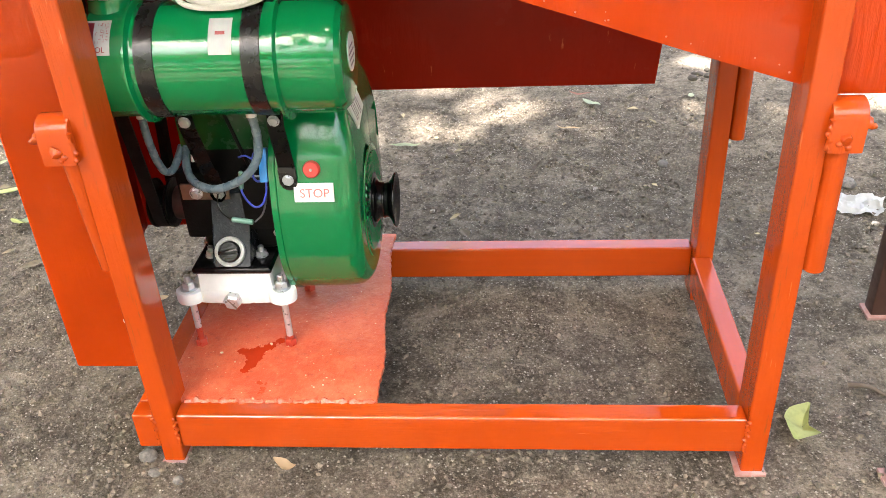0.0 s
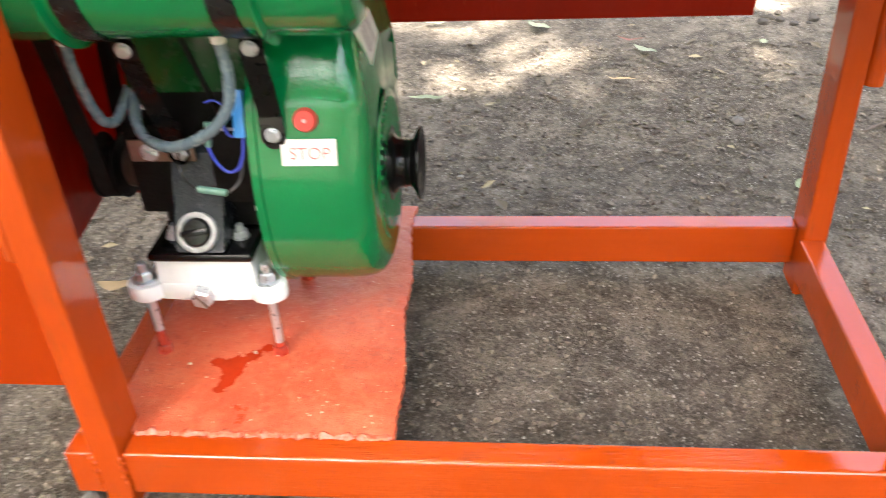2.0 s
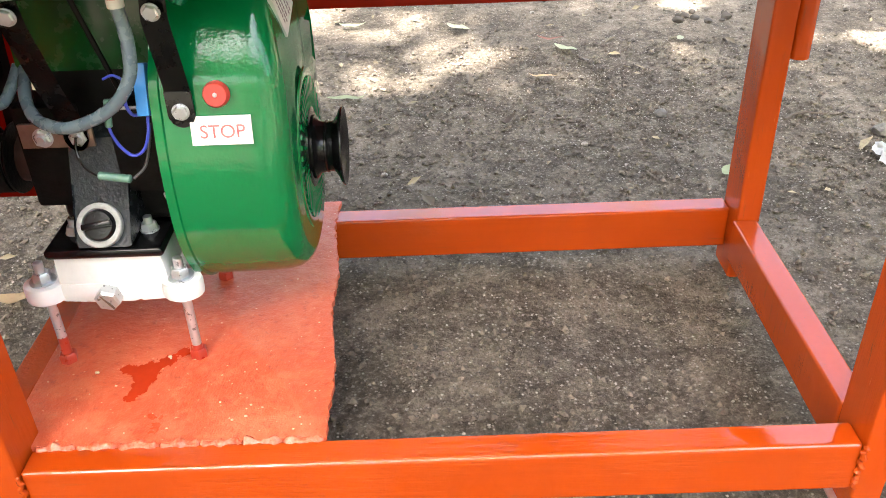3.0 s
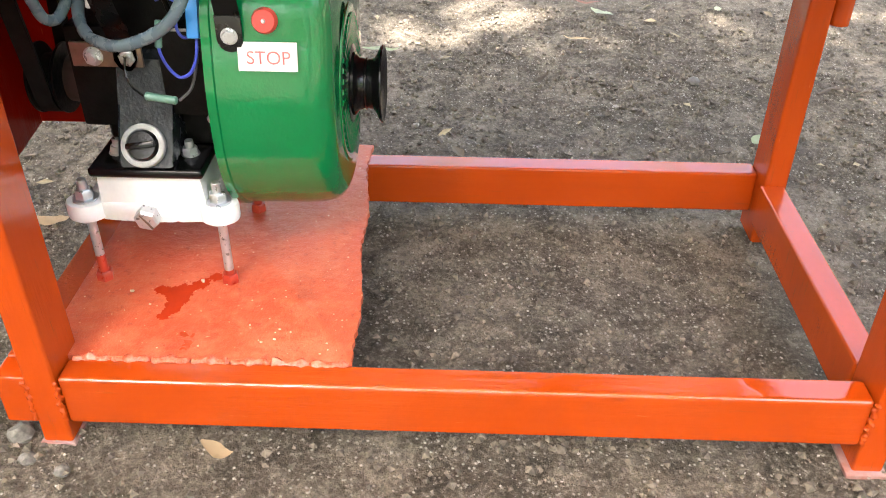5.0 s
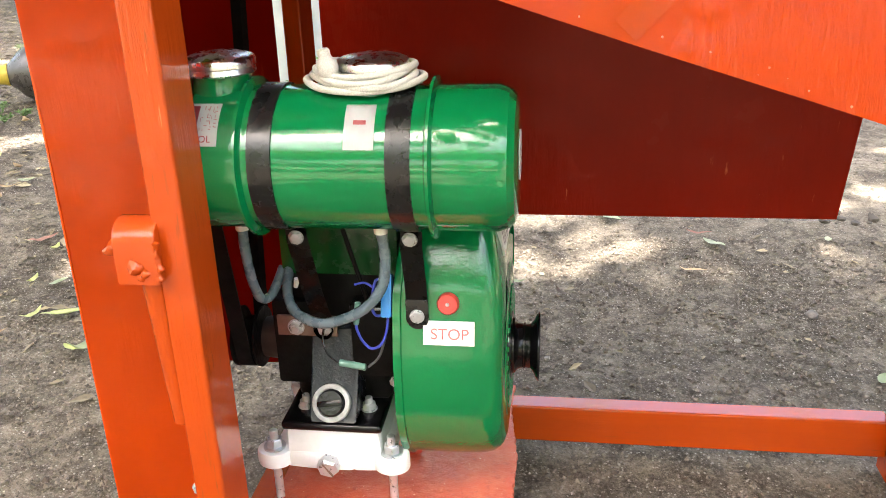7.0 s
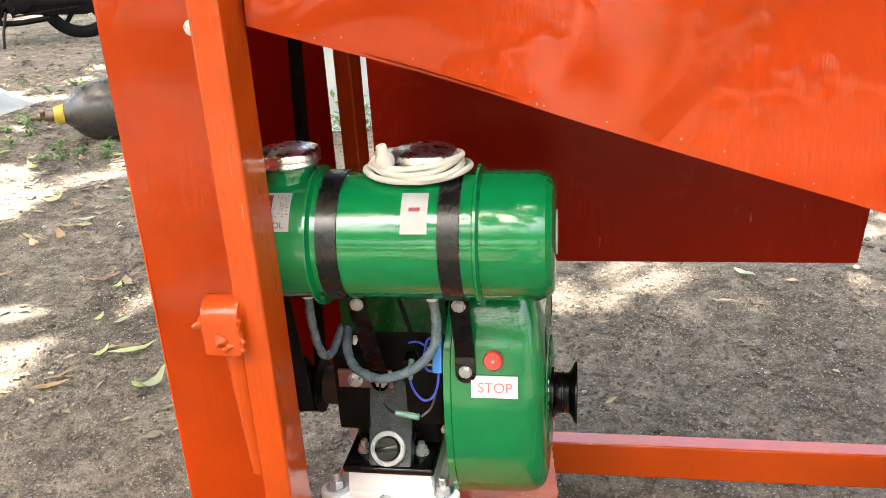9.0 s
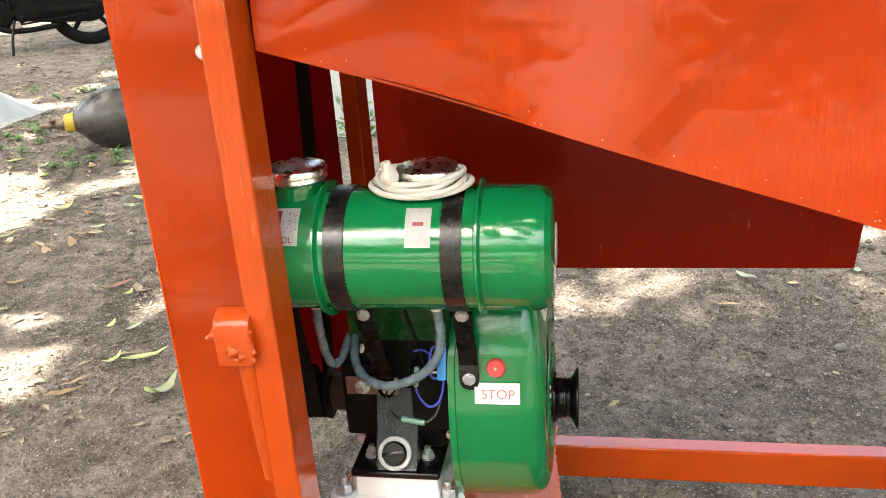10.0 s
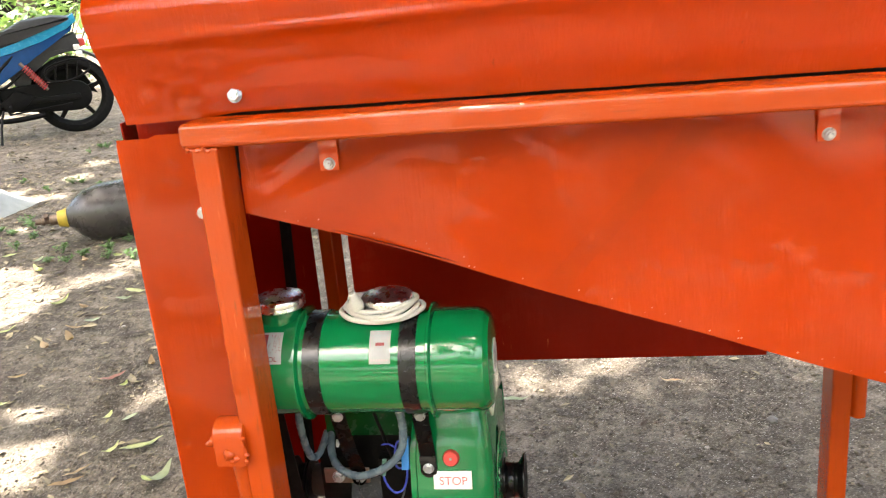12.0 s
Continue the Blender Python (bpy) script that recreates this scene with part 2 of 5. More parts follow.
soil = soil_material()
gravel_mat = stones_material("gravel_stone", (0.22, 0.185, 0.15), (0.56, 0.50, 0.43))
crumb_mat = stones_material("earth_crumb", (0.10, 0.080, 0.062), (0.27, 0.215, 0.16))
stone_mat = stones_material("grey_stone", (0.13, 0.115, 0.10), (0.20, 0.18, 0.16))
leaf_pale = leaf_material("pale_green_leaf", (0.40, 0.45, 0.26), (0.52, 0.55, 0.38))
leaf_lime = leaf_material("yellow_green_leaf", (0.48, 0.52, 0.19), (0.60, 0.62, 0.30))
leaf_tan = leaf_material("dry_tan_leaf", (0.42, 0.29, 0.15), (0.55, 0.42, 0.26), 0.7)
leaf_dark = leaf_material("dark_dry_leaf", (0.10, 0.075, 0.055), (0.17, 0.13, 0.10), 0.8)
leaf_pink = leaf_material("reddish_dry_leaf", (0.36, 0.16, 0.12), (0.44, 0.24, 0.19), 0.7)
litter_mat = leaf_material("dry_leaf_litter", (0.075, 0.055, 0.038), (0.36, 0.29, 0.17), 0.75, True)
crown_green = crown_material("tree_leaf", (0.045, 0.10, 0.018), (0.10, 0.17, 0.03))
weed_green = crown_material("weed_leaf", (0.09, 0.16, 0.06), (0.18, 0.28, 0.12))
bark = plain("tree_bark", (0.075, 0.055, 0.042), (0.14, 0.11, 0.085), 14, 0.9, 0, 0.9)


# ---- building helpers ----
def part(name, bm, material, parent=None, label="", smooth=40):
    """Links a bmesh as one mesh object, under a thing or a part."""
    bmesh.ops.recalc_face_normals(bm, faces=bm.faces)
    me = bpy.data.meshes.new(name)
    bm.to_mesh(me)
    bm.free()
    me.materials.append(material)
    if smooth:
        me.shade_smooth()
        me.set_sharp_from_angle(angle=radians(smooth))
    ob = new(name, me)
    if parent is not None:
        ob.parent = parent
    if label:
        ob["label"] = label
    return ob


def thing(name, label, category, group="", at=(0, 0, 0)):
    ob = new(name)
    ob.location = at
    return tagged(ob, label, category, group)


def box(x0, x1, y0, y1, z0, z1, bevel=0.0, segments=2, bm=None):
    bm = bm or bmesh.new()
    made = bmesh.ops.create_cube(bm, size=1.0, matrix=Matrix.LocRotScale(((x0 + x1) / 2, (y0 + y1) / 2, (z0 + z1) / 2), None, (x1 - x0, y1 - y0, z1 - z0)))
    if bevel:
        edges = {e for v in made["verts"] for e in v.link_edges}
        bmesh.ops.bevel(bm, geom=list(edges), offset=bevel, segments=segments, profile=0.6, affect="EDGES")
    return bm


def frame_of(axis):
    axis = Vector(axis).normalized()
    side = axis.orthogonal().normalized()
    return side, axis.cross(side), axis


def rod(p0, p1, r0, r1=None, seg=20, bm=None, caps=True, bevel=0.0):
    """A round bar from p0 to p1."""
    bm = bm or bmesh.new()
    p0, p1 = Vector(p0), Vector(p1)
    r1 = r0 if r1 is None else r1
    u, v, w = frame_of(p1 - p0)
    prof = [(0.0, r0), (1.0, r1)]
    length = (p1 - p0).length
    if bevel:
        k = bevel / length
        prof = [(0, r0 - bevel), (k, r0), (1 - k, r1), (1, r1 - bevel)]
    rings = []
    for s, r in prof:
        c = p0.lerp(p1, s)
        rings.append([bm.verts.new(c + r * (math.cos(a) * u + math.sin(a) * v)) for a in (2 * math.pi * k / seg for k in range(seg))])
    for a, b in zip(rings, rings[1:]):
        for k in range(seg):
            bm.faces.new((a[k], a[(k + 1) % seg], b[(k + 1) % seg], b[k]))
    if caps:
        bm.faces.new(rings[0])
        bm.faces.new(rings[-1])
    return bm


def lathe(profile, origin, axis, seg=40, bm=None, closed=False):
    """Turns (along, radius) pairs round an axis."""
    bm = bm or bmesh.new()
    u, v, w = frame_of(axis)
    origin = Vector(origin)
    rings = []
    for along, r in profile:
        c = origin + along * w
        if r < 1e-6:
            rings.append([bm.verts.new(c)])
        else:
            rings.append([bm.verts.new(c + r * (math.cos(a) * u + math.sin(a) * v)) for a in (2 * math.pi * k / seg for k in range(seg))])
    pairs = list(zip(rings, rings[1:])) + ([(rings[-1], rings[0])] if closed else [])
    for a, b in pairs:
        for k in range(seg):
            m = (k + 1) % seg
            if len(a) == 1 and len(b) > 1:
                bm.faces.new((a[0], b[m], b[k]))
            elif len(b) == 1 and len(a) > 1:
                bm.faces.new((a[k], a[m], b[0]))
            elif len(a) > 1:
                bm.faces.new((a[k], a[m], b[m], b[k]))
    return bm


def smooth_path(points, steps=8):
    """Catmull-Rom through the points."""
    pts = [Vector(p) for p in points]
    pts = [2 * pts[0] - pts[1]] + pts + [2 * pts[-1] - pts[-2]]
    out = []
    for a, b, c, d in zip(pts, pts[1:], pts[2:], pts[3:]):
        for k in range(steps):
            t = k / steps
            out.append(0.5 * (2 * b + (c - a) * t + (2 * a - 5 * b + 4 * c - d) * t * t + (3 * b - a - 3 * c + d) * t ** 3))
    out.append(pts[-2])
    return out


def sweep(points, radius, seg=10, bm=None, steps=8, taper=None):
    bm = bm or bmesh.new()
    pts = smooth_path(points, steps)
    side = frame_of(pts[1] - pts[0])[0]
    rings = []
    for k, p in enumerate(pts):
        ahead = (pts[min(k + 1, len(pts) - 1)] - pts[max(k - 1, 0)]).normalized()
        side = (side - side.dot(ahead) * ahead).normalized()
        up = ahead.cross(side)
        r = radius if taper is None else radius + (taper - radius) * k / (len(pts) - 1)
        rings.append([bm.verts.new(p + r * (math.cos(a) * side + math.sin(a) * up)) for a in (2 * math.pi * m / seg for m in range(seg))])
    for a, b in zip(rings, rings[1:]):
        for k in range(seg):
            bm.faces.new((a[k], a[(k + 1) % seg], b[(k + 1) % seg], b[k]))
    bm.faces.new(rings[0])
    bm.faces.new(rings[-1])
    return bm


def prism(outline, axis, lo, hi, bevel=0.0, bm=None):
    """Extrudes a 2D outline along x, y or z."""
    bm = bm or bmesh.new()
    place = {"x": lambda a, b, c: (c, a, b), "y": lambda a, b, c: (a, c, b), "z": lambda a, b, c: (a, b, c)}[axis]
    low = [bm.verts.new(place(a, b, lo)) for a, b in outline]
    high = [bm.verts.new(place(a, b, hi)) for a, b in outline]
    faces = [bm.faces.new(low), bm.faces.new(high)]
    n = len(outline)
    for k in range(n):
        faces.append(bm.faces.new((low[k], low[(k + 1) % n], high[(k + 1) % n], high[k])))
    if bevel:
        edges = [e for e in bm.edges if any(f in faces[:2] for f in e.link_faces)]
        bmesh.ops.bevel(bm, geom=edges, offset=bevel, segments=2, profile=0.6, affect="EDGES")
    return bm


def bolt(where, axis, r, height, bm=None, shank=0.0):
    """A hexagon head with a chamfered top, and the end of its thread."""
    w = Vector(axis).normalized()
    bm = lathe([(0, 0.0), (0, r), (height * 0.75, r), (height, r * 0.82), (height, 0.0)], where, w, 6, bm)
    lathe([(0, 0), (-0.0001, r * 1.12), (0.0010, r * 1.12), (0.0011, 0)], where, w, 18, bm)
    if shank:
        lathe([(height, 0.0), (height, r * 0.55), (height + shank, r * 0.5), (height + shank, 0)], where, w, 12, bm)
    return bm


def weld(points, r, seed, bm=None):
    """A bead of weld: one lumpy run of overlapping drops along a line."""
    bm = bm or bmesh.new()
    a, b = Vector(points[0]), Vector(points[1])
    u, v, w = frame_of(b - a)
    drops = max(2, int((b - a).length / (r * 1.9)))
    rings = []
    for k in range(drops * 5 + 1):
        t = k / (drops * 5)
        q = r * (0.74 + 0.20 * abs(math.sin(math.pi * t * drops + 0.3)) + 0.45 * noise.noise((k * 0.37, seed * 3.1, 0.0)))
        if k in (0, drops * 5):
            q *= 0.35
        c = a.lerp(b, t) + (u * noise.noise((k * 0.21, seed, 5.0)) + v * noise.noise((k * 0.21, seed, 9.0))) * 0.7 * r
        rings.append([bm.verts.new(c + q * (1 + 0.15 * noise.noise((k * 0.3, m * 0.7, seed))) * (math.cos(m * math.pi / 4) * u + math.sin(m * math.pi / 4) * v)) for m in range(8)])
    for p, o in zip(rings, rings[1:]):
        for m in range(8):
            bm.faces.new((p[m], p[(m + 1) % 8], o[(m + 1) % 8], o[m]))
    bm.faces.new(rings[0])
    bm.faces.new(rings[-1])
    return bm


def words(text, size, material, parent, m, label=""):
    """Built-in lettering as a flat mesh."""
    cu = bpy.data.curves.new("lettering", "FONT")
    cu.body, cu.size, cu.align_x, cu.align_y, cu.extrude = text, size, "CENTER", "CENTER", 0.0001
    tmp = new("lettering", cu)
    me = bpy.data.meshes.new_from_object(tmp.evaluated_get(bpy.context.evaluated_depsgraph_get()))
    bpy.data.objects.remove(tmp)
    me.materials.clear()
    me.materials.append(material)
    ob = new("lettering", me)
    ob.parent = parent
    ob.matrix_basis = m
    if label:
        ob["label"] = label
    return ob


def rise(x, y):
    """The ground climbs gently towards the trees."""
    t = max(0.0, min(1.0, (-0.55 * x + 0.83 * y - 0.8) / 2.4))
    return 0.13 * t * t * (3 - 2 * t)


def ground_z(x, y):
    near = 0.010 * (noise.noise((x * 1.3, y * 1.3, 0.0))) + 0.006 * noise.noise((x * 5.1, y * 5.1, 2.0))
    return rise(x, y) + near - 0.006 - 0.010 * max(0.0, min(1.0, x))


# ---- ground ----
def graded(lo, hi, fine_lo, fine_hi, step):
    out, v, d = [], fine_lo, step
    while v > lo:
        d = min(d * 1.12, 0.03) if v > -2.6 else d * 1.25
        v -= d
        out.append(max(v, lo))
    out = out[::-1]
    out += list(np.arange(fine_lo, fine_hi, step))
    v, d = fine_hi, step
    while v < hi:
        out.append(v)
        d = min(d * 1.12, 0.03) if v < 3.2 else d * 1.25
        v += d
    return out + [hi]


def build_ground():
    xs, ys = graded(-150, 150, -1.0, 1.5, 0.0125), graded(-150, 150, -0.45, 1.75, 0.0125)
    verts = []
    for y in ys:
        for x in xs:
            small = 0.0045 * noise.noise((x * 13, y * 13, 5.0)) + 0.0044 * noise.noise((x * 31, y * 31, 9.0)) + 0.0026 * noise.noise((x * 62, y * 62, 19.0))
            verts.append((x, y, ground_z(x, y) + small))
    w = len(xs)
    faces = [(j * w + i, j * w + i + 1, (j + 1) * w + i + 1, (j + 1) * w + i) for j in range(len(ys) - 1) for i in range(w - 1)]
    me = bpy.data.meshes.new("ground")
    me.from_pydata(verts, [], faces)
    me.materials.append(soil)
    me.shade_smooth()
    return tagged(new("ground", me), "dark dry earth strewn with fine gravel and leaves", "ground", kind="structure")


build_ground()


# ---- the threshing machine ----
machine = thing("threshing_machine", "orange painted steel thresher frame standing on bare earth", "machine")


def hollow(name, x0, x1, y0, y1, z0, z1, mat=orange, label="", bevel=0.004):
    return part(name, box(x0, x1, y0, y1, z0, z1, bevel, 5), mat, machine, label, 0)


LEG_W, LEG_D = 0.033, 0.060
hollow("leg", -LEG_W, 0, -0.003, LEG_D, -0.004, 0.9588)
hollow("leg", 0.860, 0.860 + LEG_W, -0.003, LEG_D, -0.014, 0.9588)
hollow("leg", 0.8655, 0.8655 + LEG_W, 0.447, 0.511, -0.014, 0.9588)
hollow("leg", -0.0295, -0.0045, 0.447, 0.511, -0.004, 0.9588)
hollow("front_rail", 0.0004, 0.8596, 0.0, 0.035, 0.023, 0.088, orange_flat, "", 0.006)
hollow("rail_stub", -0.068, -0.0334, 0.0, 0.035, 0.023, 0.088, orange_flat)
hollow("rear_rail", -0.0040, 0.8650, 0.480, 0.515, 0.023, 0.088, orange_flat)
hollow("side_rail", 0.8590, 0.894, 0.061, 0.4465, 0.023, 0.088)
hollow("side_rail", -0.068, -0.0335, 0.0355, 0.4465, 0.023, 0.088)
hollow("top_rail", -0.046, 1.05, -0.003, 0.058, 0.9590, 0.9900, orange_flat, "", 0.008)
hollow("rear_top_rail", -0.046, 1.05, 0.455, 0.515, 0.9590, 0.990, orange_flat)
part("foot_plate", box(0.852, 0.897, -0.010, 0.066, -0.018, -0.012, 0.001), pinkish, machine, "scuffed pinkish foot plate")
part("foot_plate", box(-0.036, 0.003, -0.006, 0.064, -0.010, -0.003, 0.001), pinkish, machine, "scuffed pinkish foot plate")

WELDS = (((0.860, -0.002, 0.088), (0.860, -0.002, 0.026)), ((-0.0005, -0.002, 0.086), (-0.0005, -0.002, 0.028)),
         ((-0.033, -0.002, 0.086), (-0.033, -0.002, 0.028)), ((-0.040, -0.0015, 0.9575), (0.002, -0.0015, 0.9565)))
for k, line in enumerate(WELDS):
    part("weld_bead", weld(line, 0.0036, k + 1), orange, machine)

# the engine's floor plate, with a torched, ragged edge
rnd = random.Random(7)
edge = [(0.312 - 0.030 * max(0, (y - 0.036)) / 0.45 + rnd.uniform(-0.0016, 0.0016) + 0.0026 * abs(math.sin(y * 150)) - 0.003 * math.sin(y * 31), y) for y in np.arange(0.036, 0.535, 0.0042)]
outline = [(-0.0330, 0.036)] + edge + [(0.285, 0.540), (0.2, 0.541), (0.1, 0.5395), (-0.0330, 0.540)]
part("engine_plate", prism(outline, "z", 0.0825, 0.0905, 0.0008), plate_red, machine, "oily speckled orange floor plate", 30)
# the paler second tone puts the beads' glints into the colour
WELD_GLINT = plain("glint_toned_weld_paint", (0.52, 0.075, 0.030), (0.62, 0.22, 0.15), 160, 0.10, 0, 0.2)
for k in range(7):
    a = 0.004 + 0.0435 * k
    part("weld_bead", weld([(a, 0.0352, 0.0868), (a + 0.0425, 0.0352, 0.0868)], 0.0056, 11 + k), WELD_GLINT, machine)


def stain():
    """A ragged spill of oil that ran over the plate from the stud."""
    bm = bmesh.new()
    blobs = ((0.138, 0.195, 0.010), (0.126, 0.183, 0.012), (0.112, 0.170, 0.014), (0.096, 0.157, 0.017), (0.079, 0.152, 0.015), (0.064, 0.156, 0.011), (0.092, 0.138, 0.019), (0.089, 0.120, 0.015), (0.083, 0.105, 0.011))
    step = 0.0012
    for i in range(90):
        for j in range(100):
            x, y = 0.045 + step * i, 0.085 + step * j
            f = sum(math.exp(-((x - a) ** 2 + (y - b) ** 2) / (0.5 * q * q)) for a, b, q in blobs)
            f += 0.35 * noise.noise((x * 160, y * 160, 3.0)) + 0.2 * noise.noise((x * 420, y * 420, 7.0))
            if f > 0.52:
                bm.faces.new([bm.verts.new((x + u * step, y + v * step, 0.0909)) for u, v in ((0, 0), (1, 0), (1, 1), (0, 1))])
    bmesh.ops.remove_doubles(bm, verts=bm.verts, dist=0.0002)
    return bm


part("oil_stain", stain(), plain("wet_oily_paint", (0.46, 0.036, 0.008), (0.38, 0.028, 0.007), 60, 0.16, 0, 0.05, 0.04), machine, "dark wet oil spill on the plate")


r = random.Random(44)
GRIT = plain("pale_yellow_grit", (0.50, 0.42, 0.28), (0.66, 0.60, 0.48), 200, 0.8)
for k in range(24):
    x, y = r.uniform(0.02, 0.29), r.uniform(0.05, 0.20)
    if k % 4 == 0:
        x, y = 0.215 + 0.012 * r.gauss(0, 1), 0.075 + 0.010 * r.gauss(0, 1)
    q = r.uniform(0.0007, 0.0015) * (1.9 if k % 9 == 0 else 1.0)
    bm = bmesh.new()
    bmesh.ops.create_icosphere(bm, subdivisions=1, radius=q, matrix=Matrix.LocRotScale((x, y, 0.0907 + q * 0.4), None, (1.3, 1.0, 0.6)))
    part("grit", bm, GRIT, machine)


def sheet(points, thick, mat, name, parent, normal, label="", smooth=40):
    """A plane sheet of metal with a rolled rim, from its outline."""
    bm = bmesh.new()
    n = Vector(normal)
    front = [bm.verts.new(Vector(p)) for p in points]
    back = [bm.verts.new(Vector(p) + n * thick) for p in points]
    bm.faces.new(front)
    bm.faces.new(back)
    k = len(points)
    for i in range(k):
        bm.faces.new((front[i], front[(i + 1) % k], back[(i + 1) % k], back[i]))
    bmesh.ops.triangulate(bm, faces=[f for f in bm.faces if len(f.verts) > 4])
    return part(name, bm, mat, parent, label, smooth)


def dented(x, z, bow, seed):
    return bow * noise.noise((x * 3.2 + seed, z * 4.0, seed)) + 0.010 * bow * noise.noise((x * 13, z * 12, seed + 3))


def bowed(x0, x1, y, z_low, z_high, nx, nz, bow, thick, seed):
    """A vertical sheet between two edge curves, slightly dented. z_low, z_high: heights as functions of x."""
    bm = bmesh.new()
    rows = []
    for j in range(nz + 1):
        row = []
        for i in range(nx + 1):
            u, v = i / nx, j / nz
            x = x0 + (x1 - x0) * u
            z = z_low(x) + (z_high(x) - z_low(x)) * v
            row.append(bm.verts.new((x, y(x, z) + dented(x, z, bow, seed), z)))
        rows.append(row)
    for a, b in zip(rows, rows[1:]):
        for i in range(nx):
            bm.faces.new((a[i], a[i + 1], b[i + 1], b[i]))
    bmesh.ops.solidify(bm, geom=bm.faces[:], thickness=thick)
    return bm


# belt guard: front and rear sheets with a lip on the outer side
part("guard_panel", bowed(-0.163, -0.030, lambda x, z: 0.062, lambda x: 0.136, lambda x: 0.966 + (0.004 if x > -0.11 else 0.0), 12, 60, 0.0060, 0.002, 4), orange_sheet, machine, "orange sheet metal belt guard")
part("guard_panel", bowed(-0.213, -0.0605, lambda x, z: 0.505, lambda x: 0.137, lambda x: 0.966, 8, 20, 0.001, 0.002, 9), orange_shaded, machine)
part("guard_lip", box(-0.1655, -0.1635, 0.062, 0.082, 0.136, 0.960, 0.0005), orange_sheet, machine)
for z in (0.862, 0.225):
    part("guard_bolt", bolt((-0.0600, 0.0605, z), (0, -1, 0), 0.0075, 0.005), zinc, machine, "bare zinc bolt head")

# the discharge chute under the drum
BOW = 0.023
chute_y = lambda z: 0.050 + 0.045 * (z - 0.82)
LOW = lambda x: 0.8665 - 0.322 * x if x < 0.9 else 0.577
part("chute_front", bowed(0.008, 1.02, lambda x, z: chute_y(z), LOW, lambda x: 0.9588, 240, 70, BOW, 0.002, 21), orange_sheet, machine, "orange sheet metal chute side with brushed paint")


def stiffener():
    """A narrow flat strip laid slantwise on the chute side."""
    bm = bmesh.new()
    a, b, s = Vector((0.402, 0, 0.7465)), Vector((0.598, 0, 0.9545)), Vector((0.728, 0, -0.686)) * 0.0135
    rows = []
    for k in range(41):
        c = a.lerp(b, k / 40)
        row = []
        for f in (-1, -0.5, 0, 0.5, 1):
            p = c + s * f
            row.append(bm.verts.new((p.x, chute_y(c.z) - 0.0014 + dented(c.x, c.z, BOW, 21), min(p.z, 0.9575))))
        rows.append(row)
    for p, q in zip(rows, rows[1:]):
        for i in range(4):
            bm.faces.new((p[i], p[i + 1], q[i + 1], q[i]))
    bmesh.ops.solidify(bm, geom=bm.faces[:], thickness=0.0012)
    return bm


part("stiffener", stiffener(), strip_paint, machine, "smooth slanting strip on the chute side")


# assumed floor, out of view; added to keep the space beneath dark
def chute_floor():
    bm = bmesh.new()
    rows = [[bm.verts.new((x, y, LOW(x) + 0.004)) for x in (0.008, 0.3, 0.6, 0.9, 1.02)] for y in (0.0525, 0.25, 0.45, 0.660)]
    for a, b in zip(rows, rows[1:]):
        for i in range(4):
            bm.faces.new((a[i], a[i + 1], b[i + 1], b[i]))
    bmesh.ops.solidify(bm, geom=bm.faces[:], thickness=0.002)
    return bm


part("chute_floor", chute_floor(), orange_shaded, machine)
sheet([(-0.039, 0.674, 0.348), (0.802, 0.674, 0.348), (0.826, 0.674, 0.60), (0.850, 0.674, 0.957), (-0.039, 0.674, 0.957)], 0.003, orange_shaded, "rear_panel", machine, (0, 1, 0), "rear sheet under the drum, its orange darkened as shade")


for x in (0.127, 0.728):
    y = chute_y(0.936) + dented(x, 0.936, BOW, 21) - 0.0075
    part("tab", box(x - 0.0125, x + 0.0125, y, y + 0.003, 0.913, 0.9588, 0.001), orange_sheet, machine)
    part("tab_bolt", bolt((x, y, 0.922), (0, -1, 0), 0.0070, 0.006, None, 0.005), zinc, machine, "bare zinc bolt and nut")
r = random.Random(3)
SPATTER = plain("pale_weld_spatter", (0.70, 0.11, 0.03), (0.75, 0.28, 0.16), 80, 0.4)
for k in range(30):
    x = r.uniform(0.05, 0.86)
    z = LOW(x) + 0.004 + r.uniform(0, 0.014)
    bm = bmesh.new()
    bmesh.ops.create_icosphere(bm, subdivisions=1, radius=r.uniform(0.0005, 0.0014), matrix=Matrix.Translation((x, chute_y(z) + dented(x, z, BOW, 21) - 0.0018, z)))
    part("weld_spatter", bm, SPATTER, machine)


def drum_cover():
    """The rolled cover over the drum, with creases along it."""
    prof = [(0.0615, 0.9860), (0.0600, 1.000), (0.0545, 1.025), (0.0470, 1.055), (0.0400, 1.080), (0.0345, 1.094), (0.0330, 1.105), (0.0300, 1.118), (0.0310, 1.130), (0.0390, 1.145), (0.060, 1.172), (0.10, 1.205), (0.18, 1.25), (0.29, 1.27), (0.40, 1.25), (0.48, 1.20), (0.52, 1.10), (0.525, 0.993)]
    prof = [p for p in smooth_path([(0, a, b) for a, b in prof], 4)]
    xs = np.linspace(-0.146, 1.1, 110)
    bm = bmesh.new()
    rows = []
    for x in xs:
        row = []
        t = max(0.0, min(1.0, (x + 0.06) / 0.08))
        lift = 0.0065 * t * t * (3 - 2 * t)
        for p in prof:
            dent = 0.0045 * noise.noise((x * 2.2, p.z * 17, 3.0)) + 0.0008 * noise.noise((x * 9, p.z * 30, 8.0))
            near = math.exp(-((x + 0.05) / 0.055) ** 2 - ((p.z - 1.022) / 0.028) ** 2)
            dent += 0.009 * near * (noise.noise((x * 22, p.z * 26, 1.0)) + 0.35 * noise.noise((x * 48, p.z * 55, 5.0)))
